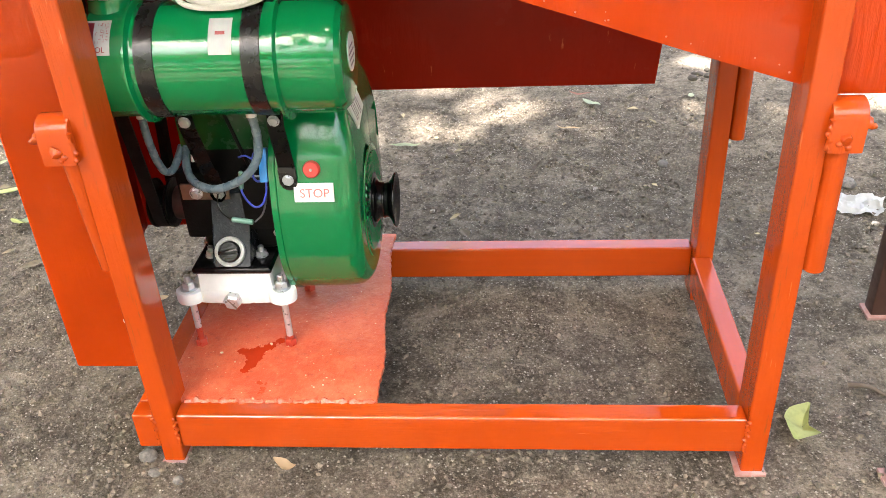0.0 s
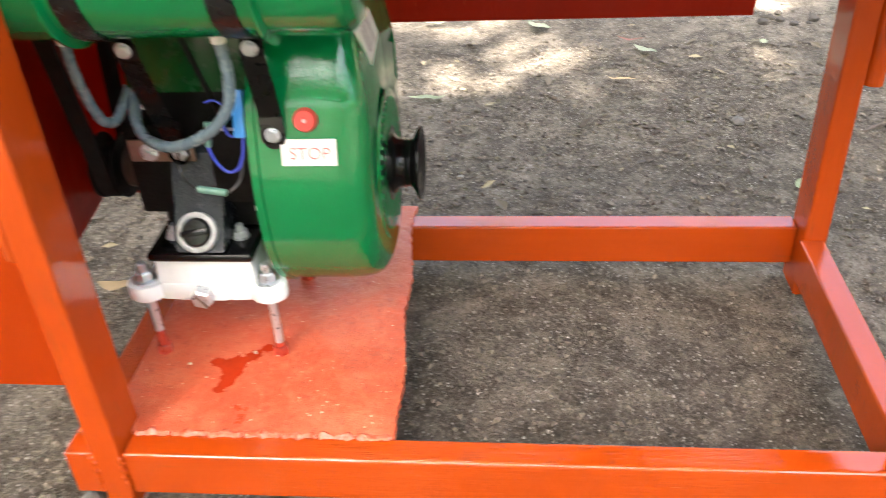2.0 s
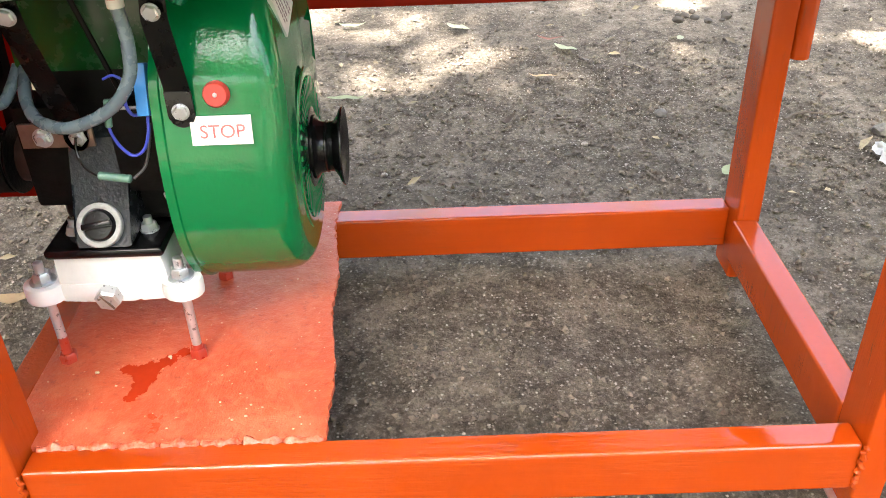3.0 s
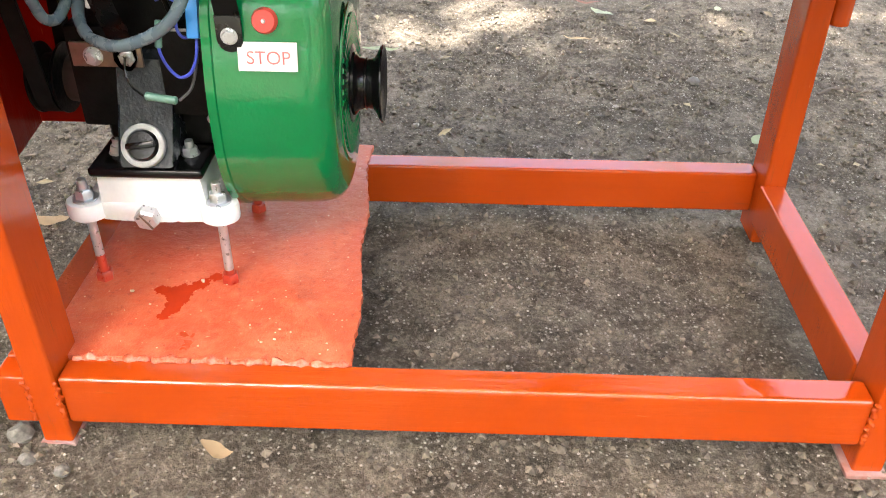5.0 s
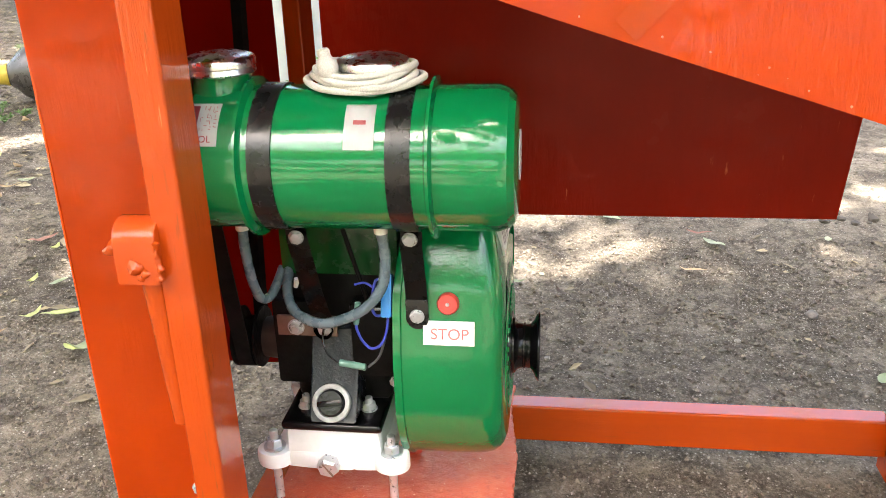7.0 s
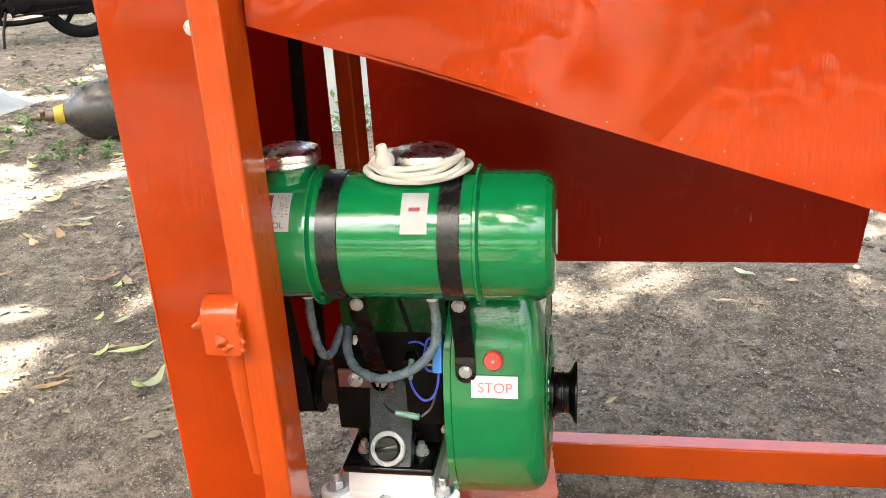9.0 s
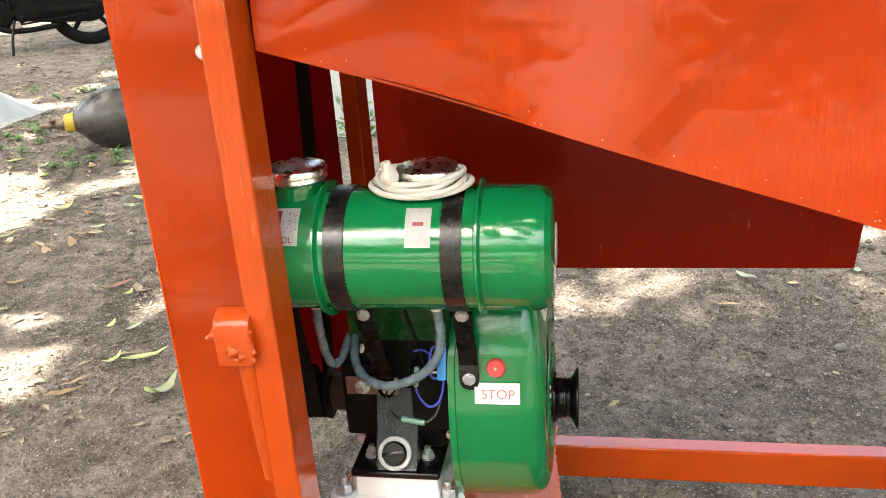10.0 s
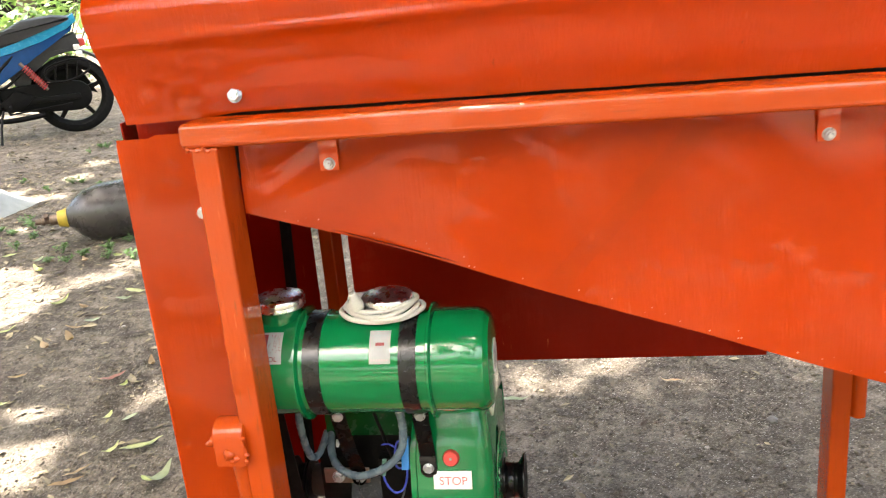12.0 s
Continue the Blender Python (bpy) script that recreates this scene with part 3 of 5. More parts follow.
            dent -= 0.0055 * math.exp(-((p.z - 1.090 - 0.03 * x) / 0.008) ** 2) * max(0.0, 1 - abs(x - 0.2) / 0.6)
            slant = -0.014 * max(0.0, min(1.0, (p.z - 0.995) / 0.12)) * max(0.0, 1 - (x + 0.146) / 0.1)
            row.append(bm.verts.new((x + slant, p.y + dent, p.z + lift * max(0.0, 1 - (p.z - 0.986) / 0.03) + (0.0015 * noise.noise((x * 11, 4.0, 2.0)) if p.z < 0.992 else 0))))
        rows.append(row)
    for a, b in zip(rows, rows[1:]):
        for i in range(len(prof) - 1):
            bm.faces.new((a[i], a[i + 1], b[i + 1], b[i]))
    bmesh.ops.solidify(bm, geom=bm.faces[:], thickness=0.002)
    return bm


part("drum_cover", drum_cover(), orange_sheet, machine, "dented orange sheet metal drum cover")
bm = bolt((0.012, 0.0555, 1.015), (0, -1, 0.2), 0.0088, 0.006)
part("cover_bolt", bm, zinc, machine, "bare zinc bolt head")
part("cover_end", prism([(p[0] + 0.006, p[1]) for p in ((0.066, 0.9935), (0.045, 1.12), (0.10, 1.195), (0.29, 1.255), (0.48, 1.19), (0.515, 0.993))], "x", -0.120, -0.118), orange_shaded, machine)
# added dark sheet stands in for the shaded drum interior
part("drum_baffle", box(-0.150, -0.046, 0.096, 0.100, 0.90, 1.06), orange_shaded, machine)
sheet([(-0.1660, 0.0835, 0.137), (-0.2130, 0.5030, 0.137), (-0.2130, 0.5030, 0.985), (-0.1660, 0.0835, 0.985)], 0.002, orange_shaded, "guard_side", machine, (1, 0.1, 0))
# unseen sheet added to stop sky light leaking into the guard
part("guard_top", box(-0.1500, -0.1180, 0.0860, 0.5010, 0.9860, 0.9880, 0.0005), orange_shaded, machine)
# black sheet put in for the shade in the gap below the cover
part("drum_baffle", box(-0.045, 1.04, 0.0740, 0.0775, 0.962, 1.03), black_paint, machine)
part("side_strip", box(0.897, 0.915, 0.061, 0.075, 0.590, 0.957, 0.001), orange, machine)


def carrying_handle(x0, x1, y, z, length, flip):
    """A bent bracket welded to the leg and a round tube that hangs from it."""
    y0 = y - 0.024
    prof = [(y0, z - 0.062), (y0, z - 0.022)]
    prof += [(y + 0.0 - 0.024 * math.cos(a), z - 0.022 + 0.022 * math.sin(a)) for a in np.linspace(0.25, math.pi - 0.25, 8)]
    prof += [(y + 0.024, z - 0.022), (y + 0.024, z - 0.062)]
    br = part("handle_bracket", prism(prof, "x", x0, x1, 0.002), orange, machine)
    xc = -0.0430 if flip < 0 else 0.9070
    lean = 0.005 if flip < 0 else 0.0
    part("handle_tube", rod((xc, y - 0.004, z - 0.061), (xc + lean, y - 0.004 + 1.8 * lean, z - length), 0.0118 if flip < 0 else 0.0138, None, 20, None, True, 0.002), orange, machine)
    out = x1 if flip > 0 else x0
    for bx, by, bz, q in ((out + 0.002 * flip, y0 + 0.007, z - 0.027, 0.0075), (out + 0.006 * flip, y0 + 0.006, z - 0.029, 0.0055), ((x0 + x1) / 2 - 0.001, y0 + 0.002, z - 0.044, 0.0082), ((x0 + x1) / 2 - 0.009 * flip, y0 + 0.001, z - 0.050, 0.0048), ((x0 + x1) / 2 + 0.003, y0 + 0.001, z - 0.055, 0.0042)):
        bm = bmesh.new()
        bmesh.ops.create_icosphere(bm, subdivisions=2, radius=q, matrix=Matrix.Translation((bx, by, bz)))
        for v in bm.verts:
            v.co += (v.co - Vector((bx, by, bz))) * 0.45 * noise.noise(v.co * 160)
        part("weld_drop", bm, orange, br)
    edge = x1 if flip < 0 else x0
    part("weld_bead", weld([(edge, y0 + 0.003, z - 0.018), (edge, y0 + 0.003, z - 0.060)], 0.0038, 36), orange, br)


carrying_handle(-0.0690, -0.0265, 0.008, 0.583, 0.232, -1)
carrying_handle(0.8880, 0.9290, 0.008, 0.583, 0.236, 1)
part("handle_tube", rod((0.9135, 0.460, 0.62), (0.9135, 0.460, 0.327), 0.0135, None, 20), orange, machine)
part("weld_bead", weld([(0.894, -0.002, 0.570), (0.894, -0.002, 0.515)], 0.0042, 33), orange, machine)

# drive belt with its upper pulley
BX = -0.067


def belt():
    c0, r0, c1, r1 = Vector((0, 0.295, 0.301)), 0.041, Vector((0, 0.265, 1.02)), 0.155
    pts = []
    for a in np.linspace(math.pi, 2 * math.pi, 14):
        pts.append((c0.y + r0 * math.cos(a), c0.z + r0 * math.sin(a)))
    for a in np.linspace(0, math.pi, 14):
        pts.append((c1.y + r1 * math.cos(a), c1.z + r1 * math.sin(a)))
    bm = bmesh.new()
    rings = []
    n = len(pts)
    for k in range(n):
        p, q = Vector(pts[k]), (Vector(pts[(k + 1) % n]) - Vector(pts[k - 1])).normalized()
        out = Vector((q.y, -q.x))
        ring = []
        for dx, d in ((-0.0105, 0), (0.0105, 0), (0.0065, -0.011), (-0.0065, -0.011)):
            s = p + out * d
            ring.append(bm.verts.new((BX + dx, s.x, s.y)))
        rings.append(ring)
    for k in range(n):
        a, b = rings[k], rings[(k + 1) % n]
        for i in range(4):
            bm.faces.new((a[i], a[(i + 1) % 4], b[(i + 1) % 4], b[i]))
    return bm


drive_belt = part("drive_belt", belt(), rubber)
tagged(drive_belt, "black rubber drive belt running up from the engine pulley", "belt")
part("drum_pulley", lathe([(-0.016, 0.0), (-0.016, 0.157), (-0.013, 0.157), (-0.005, 0.143), (0.005, 0.143), (0.013, 0.157), (0.016, 0.157), (0.016, 0.0)], (BX, 0.265, 1.02), (1, 0, 0), 40), iron_black, machine)

# ---- the engine ----
engine = thing("engine", "green enamelled stationary petrol engine bolted on four studs", "engine", "", (0, 0, 0))
CY, CZ = 0.295, 0.301

mount = part("mount_block", prism([(0.010, 0.178), (0.038, 0.176), (0.046, 0.181), (0.092, 0.181), (0.100, 0.176), (0.136, 0.178), (0.131, 0.238), (0.013, 0.238)], "y", 0.172, 0.350, 0.004), white_cast, engine, "white painted cast mounting block")
part("flange", box(-0.010, 0.146, 0.1705, 0.3500, 0.1830, 0.2028, 0.004), white_cast, mount)
STUDS = ((-0.008, 0.178), (0.146, 0.178), (-0.011, 0.342), (0.146, 0.342))
for x, y in STUDS:
    part("mount_ear", prism([(x + 0.021 * math.cos(a) * (1.1 if abs(math.cos(a)) > 0.5 else 1), y + 0.020 * math.sin(a)) for a in np.linspace(0, 2 * math.pi, 20, endpoint=False)] , "z", 0.1810, 0.203, 0.004), white_cast, mount)
    stud = part("stud", rod((x, y, 0.088), (x, y, 0.229), 0.0055, None, 14, None, True, 0.001), zinc, engine, "zinc stud with a red painted foot nut")
    part("nut", lathe([(0, 0), (0, 0.0105), (0.010, 0.0105), (0.012, 0.009), (0.012, 0)], (x, y, 0.0905), (0, 0, 1), 6), nut_red, stud)
    part("paint_sleeve", lathe([(0, 0.0054), (0, 0.0059), (0.022 if x < 0.1 else 0.006, 0.0058), (0.024 if x < 0.1 else 0.007, 0.0054)], (x, y, 0.1020), (0, 0, 1), 14), nut_red, stud)
    bm = lathe([(0, 0), (0, 0.0105), (0.009, 0.0105), (0.011, 0.009), (0.011, 0)], (x, y, 0.2055), (0, 0, 1), 6)
    for z, q in ((0.2034, 0.0145), (0.1786, 0.0155)):
        part("washer", lathe([(0, 0), (0, q), (0.002, q), (0.002, 0)], (x, y, z), (0, 0, 1), 18), zinc, stud)
    part("nut", bm, zinc, stud)

drain = part("drain_plug", lathe([(0, 0), (0, 0.0145), (0.012, 0.0145), (0.0145, 0.012), (0.0145, 0.0)], (0.0650, 0.172, 0.1875), (0, -1, -0.12), 6), zinc, engine, "slotted steel drain plug")
part("slot", box(0.0642, 0.0658, 0.1562, 0.1580, 0.1750, 0.1970), dull_steel, drain).matrix_basis = Matrix.Translation((0.0650, 0, 0.1875)) @ pose(0, 0, 0, 0, -35, 0) @ Matrix.Translation((-0.0650, 0, -0.1875))

part("base_plate", box(0.008, 0.137, 0.164, 0.352, 0.2385, 0.2500, 0.005, 3), gloss_black, engine, "glossy black cast base plate")
for x, y in ((0.031, 0.205), (0.114, 0.205)):
    part("base_nut", bolt((x, y, 0.2500), (0, 0, 1), 0.0095, 0.009, None, 0.008), zinc, engine)
part("crankcase", box(0.015, 0.140, 0.225, 0.355, 0.2495, 0.440, 0.012, 3), iron_black, engine, "black cast iron crankcase")
part("filler_neck", prism([(0.166, 0.2525), (0.170, 0.257), (0.200, 0.312), (0.212, 0.360), (0.235, 0.372), (0.235, 0.2525)], "x", 0.046, 0.106, 0.004), slate, engine, "dark slate painted oil filler neck")
N = Vector((0, -0.86, 0.50)).normalized()
oil_cap = part("oil_cap", lathe([(-0.004, 0.016), (-0.004, 0.0243), (0.004, 0.0243), (0.005, 0.0232), (0.005, 0.0185), (0.002, 0.018), (0.002, 0.016)], (0.0735, 0.1765, 0.2740), N, 36, None, True), plain("bare_aluminium_ring", (0.46, 0.47, 0.47), (0.26, 0.26, 0.26), 90, 0.5, 0.2), engine, "bare metal ring round the oil filler cap")
part("knob", lathe([(0, 0), (0.001, 0.0175), (0.006, 0.017), (0.008, 0.015), (0.008, 0)], (0.0735, 0.1765, 0.2740), N, 28), gloss_black, oil_cap)
grip = part("grip", box(-0.016, 0.016, -0.0035, 0.0035, 0.006, 0.0145, 0.002), gloss_black, oil_cap)
grip.matrix_basis = Matrix.Translation((0.0735, 0.1765, 0.2740)) @ N.to_track_quat("Z", "Y").to_matrix().to_4x4() @ pose(0, 0, 0, 0, 0, 8)
part("side_cover", box(-0.006, 0.062, 0.215, 0.300, 0.277, 0.395, 0.006), iron_black, engine)
part("clamp_bar", box(0.006, 0.082, 0.1985, 0.2030, 0.356, 0.383, 0.001), dull_steel, engine, "bare brownish steel bar")
for x in (0.030, 0.067):
    part("bar_bolt", bolt((x, 0.1985, 0.368), (0, -1, 0), 0.0095, 0.006, None, 0.003), zinc, engine)
part("magneto_block", box(0.098, 0.150, 0.200, 0.24, 0.300, 0.40, 0.005), iron_black, engine)
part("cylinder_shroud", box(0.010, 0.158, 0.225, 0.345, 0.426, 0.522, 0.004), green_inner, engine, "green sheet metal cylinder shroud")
part("fuel_rod", rod((0.098, 0.185, 0.52), (0.122, 0.205, 0.40), 0.0028), black_paint, engine)
HUB = plain("dark_brown_steel", (0.030, 0.020, 0.017), (0.055, 0.040, 0.034), 45, 0.5, 0.3, 0.2)
crank = part("crank_hub", lathe([(0, 0), (0, 0.028), (0.02, 0.03), (0.045, 0.03), (0.045, 0)], (-0.045, CY, CZ), (1, 0, 0), 28), HUB, engine)
part("drive_pulley", lathe([(-0.017, 0.0), (-0.017, 0.042), (-0.014, 0.042), (-0.006, 0.029), (0.006, 0.029), (0.014, 0.042), (0.017, 0.042), (0.017, 0.0)], (BX, CY, CZ), (1, 0, 0), 40), iron_black, crank)

# fan cowl: round below, running up to a shoulder under the tank


def cowl_profile(grow=0.0):
    r = 0.143 + grow
    pts = [(CY + r * math.cos(a), CZ + r * math.sin(a)) for a in np.linspace(radians(180), radians(360), 32)]
    up = [(CY + r, 0.40), (CY + r * 0.96, 0.47), (CY + 0.09, 0.520 + grow), (CY + 0.02, 0.526 + grow), (CY - 0.05, 0.522 + grow), (0.2080 - grow * 0.6, 0.508 + grow * 0.6), (0.1860 - grow, 0.475), (0.1700 - grow, 0.437), (0.1635 - grow, 0.403), (0.1560 - grow, 0.370), (CY - r, 0.336)]
    path = [(p.x, p.y) for p in smooth_path([(a, b, 0) for a, b in [pts[-1]] + up + [pts[0]]], 5)]
    return pts + path[1:-1]


def necked(x, z):
    """The cowl narrows towards its neck under the tank."""
    t = max(0.0, min(1.0, (z - 0.410) / 0.11))
    f = (x - 0.160) / 0.129
    return x + (0.010 * (1 - f) - 0.014 * f) * t * t * (3 - 2 * t)


def cowl_shell():
    """Rings of the profile along the shaft, rounded towards the fan side."""
    bm = bmesh.new()
    rings = []
    for x, g in ((0.1625, 0.0), (0.168, 0.0005), (0.171, 0.0), (0.240, -0.0006), (0.262, -0.002), (0.2735, -0.0050), (0.2815, -0.0105), (0.2862, -0.0175), (0.2888, -0.027)):
        rings.append([bm.verts.new((necked(x, b), a, b)) for a, b in cowl_profile(g)])
    n = len(rings[0])
    for a, b in zip(rings, rings[1:]):
        for k in range(n):
            bm.faces.new((a[k], a[(k + 1) % n], b[(k + 1) % n], b[k]))
    bm.faces.new(rings[0])
    bm.faces.new(rings[-1])
    return bm


cowl = part("fan_cowl", cowl_shell(), green_cast, engine, "glossy green enamelled fan cowl", 30)


def rim():
    bm = bmesh.new()
    rings = [[bm.verts.new((necked(x, b), a, b)) for a, b in cowl_profile(g)] for x, g in ((0.1600, 0.0), (0.1600, 0.0028), (0.1690, 0.0028), (0.1702, 0.0))]
    n = len(rings[0])
    for a, b in zip(rings, rings[1:]):
        for k in range(n):
            bm.faces.new((a[k], a[(k + 1) % n], b[(k + 1) % n], b[k]))
    return bm


part("rim", rim(), green, cowl)
grill = part("fan_grill", lathe([(0.0, 0.094), (0.0016, 0.092), (0.0022, 0.088), (0.0022, 0.0815), (0.0016, 0.081), (0.0, 0.081)], (0.2884, CY, CZ), (1, 0, 0), 48), green, cowl, "green pressed fan grill with dark radial slots")
part("hub_plate", lathe([(0.0, 0.047), (0.0040, 0.0465), (0.0050, 0.043), (0.0050, 0.0)], (0.2884, CY, CZ), (1, 0, 0), 40), gloss_black, grill)
# black disc gives the slots their shade by colour
part("backing", lathe([(0, 0.0), (0.0008, 0.0), (0.0008, 0.083)], (0.2884, CY, CZ), (1, 0, 0), 40), black_paint, grill, "black disc standing in for the shade behind the slots")
bar_mesh = None
for k in range(44):
    if bar_mesh is None:
        bar = part("grill_bar", prism([(0.043, -0.0012), (0.0820, -0.0030), (0.0820, 0.0030), (0.043, 0.0012)], "x", 0.0024, 0.0038, 0), green, grill)
        bar_mesh = bar.data
    else:
        bar = new("grill_bar", bar_mesh)
        bar.parent = grill
    bar.matrix_basis = pose(0.2884, CY, CZ, 360 / 44 * k, 0, 0)
part("starter_pulley", lathe([(0, 0), (0, 0.0345), (0.0015, 0.0372), (0.0040, 0.0372), (0.0085, 0.0310), (0.0150, 0.0292), (0.0160, 0.0306), (0.0178, 0.0306), (0.0188, 0.0290), (0.0250, 0.0300), (0.0290, 0.0355), (0.0330, 0.0440), (0.0350, 0.0458), (0.0368, 0.0455), (0.0366, 0.0435), (0.031, 0.033), (0.027, 0.026), (0.026, 0.0)], (0.2920, CY, CZ), (1, 0, 0), 48), gloss_black, engine, "glossy black rope starter pulley")
part("stop_button", lathe([(0, 0), (0, 0.0130), (0.004, 0.0130), (0.0085, 0.011), (0.0085, 0)], (0.2254, 0.1668, 0.4222), (0, -1, 0.24), 26), red_plastic, engine, "faded red round stop button")
part("button_pin", lathe([(0, 0), (0, 0.0024), (0.0016, 0.0018), (0.0020, 0)], (0.2254, 0.1585, 0.4242), (0, -1, 0.24), 10), zinc, engine)

plate = part("stop_label", box(-0.0300, 0.0300, -0.0006, 0.0008, -0.0145, 0.0145), paper, engine, "white stop label with red letters")
words("STOP", 0.0188, pale_red_ink, plate, pose(0.0010, -0.0009, -0.0018, 90, 0, 0))
bm = bmesh.new()
for k in range(9):
    box(-0.0250 + 0.0055 * k, -0.0215 + 0.0055 * k, -0.0009, -0.0007, 0.0105, 0.0122, 0, 2, bm)
part("lettering", bm, ghost_ink, plate)
plate.matrix_basis = pose(0.2262, 0.1578, 0.3878, -13, 0, 0)


def side_label():
    """The white instruction label on the cowl's shoulder, with grey rows."""
    lab = part("instruction_label", box(-0.031, 0.031, -0.0220, 0.0220, -0.004, 0.0008), paper, engine, "white instruction label with grey rows")
    for row, (y, w) in enumerate(((0.008, 0.046), (0.003, 0.05), (-0.004, 0.044), (-0.009, 0.05), (-0.014, 0.04))):
        bm = bmesh.new()
        x = -0.024
        r = random.Random(row)
        while x < w - 0.026:
            d = r.uniform(0.004, 0.009)
            box(x, x + d, y - 0.0010, y + 0.0010, 0.0007, 0.0011, 0, 2, bm)
            x += d + 0.002
        part("lettering", bm, grey_ink, lab)
    part("mark", box(-0.028, -0.016, 0.008, 0.019, 0.0007, 0.0012), ochre_ink, lab)
    a, b, c = Vector((0.2765, 0.207, 0.503)), Vector((0.2820, 0.245, 0.449)), Vector((0.2885, 0.302, 0.466))
    u = (b - a).normalized()
    w = u.cross(c - b).normalized()
    w = w if w.x > 0 else -w
    lab.matrix_basis = Matrix.Translation((a + c) / 2 + 0.002 * w) @ Matrix((u, w.cross(u), w)).transposed().to_4x4()



side_label()

# ---- fuel tank ----
TY, TZ, TR = 0.1325, 0.6065, 0.0757
tank = part("fuel_tank", lathe([(-0.032, 0.0), (-0.032, TR - 0.012), (-0.028, TR - 0.004), (-0.020, TR), (0.0325, TR), (0.226, TR), (0.289, TR), (0.299, TR - 0.0035), (0.3055, TR - 0.010), (0.3078, TR - 0.017), (0.3088, 0.0)], (0, TY, TZ), (1, 0, 0), 72), green, engine, "glossy green cylindrical fuel tank", 25)
for x in (0.034, 0.2235):
    part("seam", lathe([(-0.0045, TR - 0.001), (-0.003, TR + 0.004), (-0.0015, TR + 0.0085), (0.0015, TR + 0.0085), (0.003, TR + 0.004), (0.0045, TR - 0.001)], (x, TY, TZ), (1, 0, 0), 64), green, tank)
for x, xb, low in ((0.0570, 0.0630, (0.065, 0.198, 0.368)), (0.1945, 0.1900, (0.1897, 0.1645, 0.4080))):
    band = part("strap", lathe([(-0.0125, TR - 0.001), (-0.012, TR + 0.002), (0.012, TR + 0.002), (0.0125, TR - 0.001)], (x, TY, TZ), (1, 0, 0), 64), strap_black, engine, "black painted steel tank strap")
    part("strap_bolt", bolt((xb, TY + 0.0005, 0.514), (0, -1, -0.15), 0.0078, 0.005), zinc, band)
    a, b = Vector(((x + xb) / 2, TY + 0.006, 0.534)), Vector(low)
    mid = a.lerp(b, 0.62) + Vector((0, -0.004, 0))
    bm = bmesh.new()
    rows = []
    for p, w in ((a, 0.0115), (Vector((xb, TY + 0.005, 0.505)), 0.0125), (mid, 0.0125), (b + Vector((0, -0.002, 0.015)), 0.0125), (b + Vector((0, -0.002, -0.004)), 0.0125), (b + Vector((0, -0.002, -0.011)), 0.009), (b + Vector((0, -0.002, -0.015)), 0.004)):
        rows.append([bm.verts.new(p + Vector((-w, 0, 0))), bm.verts.new(p + Vector((w, 0, 0)))])
    for p, q in zip(rows, rows[1:]):
        bm.faces.new((p[0], p[1], q[1], q[0]))
    bmesh.ops.solidify(bm, geom=bm.faces[:], thickness=0.004)
    part("strap_arm", bm, strap_black, band)
part("bracket_tab", prism([(0.1897 + 0.0132 * math.cos(a), 0.4045 + 0.0135 * math.sin(a)) for a in np.linspace(math.pi, 2 * math.pi, 12)] + [(0.2029, 0.4285), (0.1765, 0.4285)], "y", 0.1592, 0.1614, 0.0006), strap_black, engine)
part("bracket_bolt", bolt((0.1897, 0.1590, 0.4080), (0, -1, 0), 0.0078, 0.0055), zinc, engine)


def wrap(x0, x1, a0, a1, lift, nx=4, na=8):
    """A patch that follows the tank's curve; angles from the horizon up, on the near side."""
    bm = bmesh.new()
    rows = []
    for j in range(na + 1):
        a = radians(a0 + (a1 - a0) * j / na)
        rows.append([bm.verts.new((x0 + (x1 - x0) * i / nx, TY - (TR + lift) * math.cos(a), TZ + (TR + lift) * math.sin(a))) for i in range(nx + 1)])
    for p, q in zip(rows, rows[1:]):
        for i in range(nx):
            bm.faces.new((p[i], p[i + 1], q[i + 1], q[i]))
    bmesh.ops.solidify(bm, geom=bm.faces[:], thickness=0.0004)
    return bm


def on_tank(x, a, lift):
    a = radians(a)
    return Matrix.Translation((x, TY - (TR + lift) * math.cos(a), TZ + (TR + lift) * math.sin(a))) @ pose(0, 0, 0, 90 - math.degrees(a), 0, 0)


lab = part("fuel_label", wrap(-0.0330, 0.0145, 23, 59, 0.0006), paper, tank, "white petrol label with a dark red block")
part("mark", wrap(-0.0290, -0.0070, 36, 56, 0.0012), red_ink, lab)
words("PETROL", 0.0098, red_ink, lab, on_tank(-0.0090, 28, 0.0014))
bm = bmesh.new()
r = random.Random(2)
for k in range(26):
    x, a = -0.0050 + r.uniform(0, 0.016), 34 + r.uniform(0, 21)
    tall = r.random() < 0.5
    me_bm = wrap(x, x + (0.0006 if tall else r.uniform(0.001, 0.0032)), a, a + (r.uniform(1.5, 4) if tall else 0.6), 0.0012, 1, 1)
    tmp = bpy.data.meshes.new("bars")
    me_bm.to_mesh(tmp)
    me_bm.free()
    bm.from_mesh(tmp)
part("mark", bm, pale_red_ink, lab)
lab = part("fuel_label", wrap(0.1415, 0.1715, 21, 58, 0.0006), paper, tank, "white label with a small pale red block")
part("mark", wrap(0.1505, 0.1630, 40, 43.5, 0.0012), pale_red_ink, lab)
bm = bmesh.new()
for k in range(7):
    x = 0.1440 + 0.0037 * k
    me_bm = wrap(x, x + 0.0022, 24, 26, 0.0011, 1, 1)
    tmp = bpy.data.meshes.new("bars")
    me_bm.to_mesh(tmp)
    me_bm.free()
    bm.from_mesh(tmp)
part("lettering", bm, ghost_ink, lab)
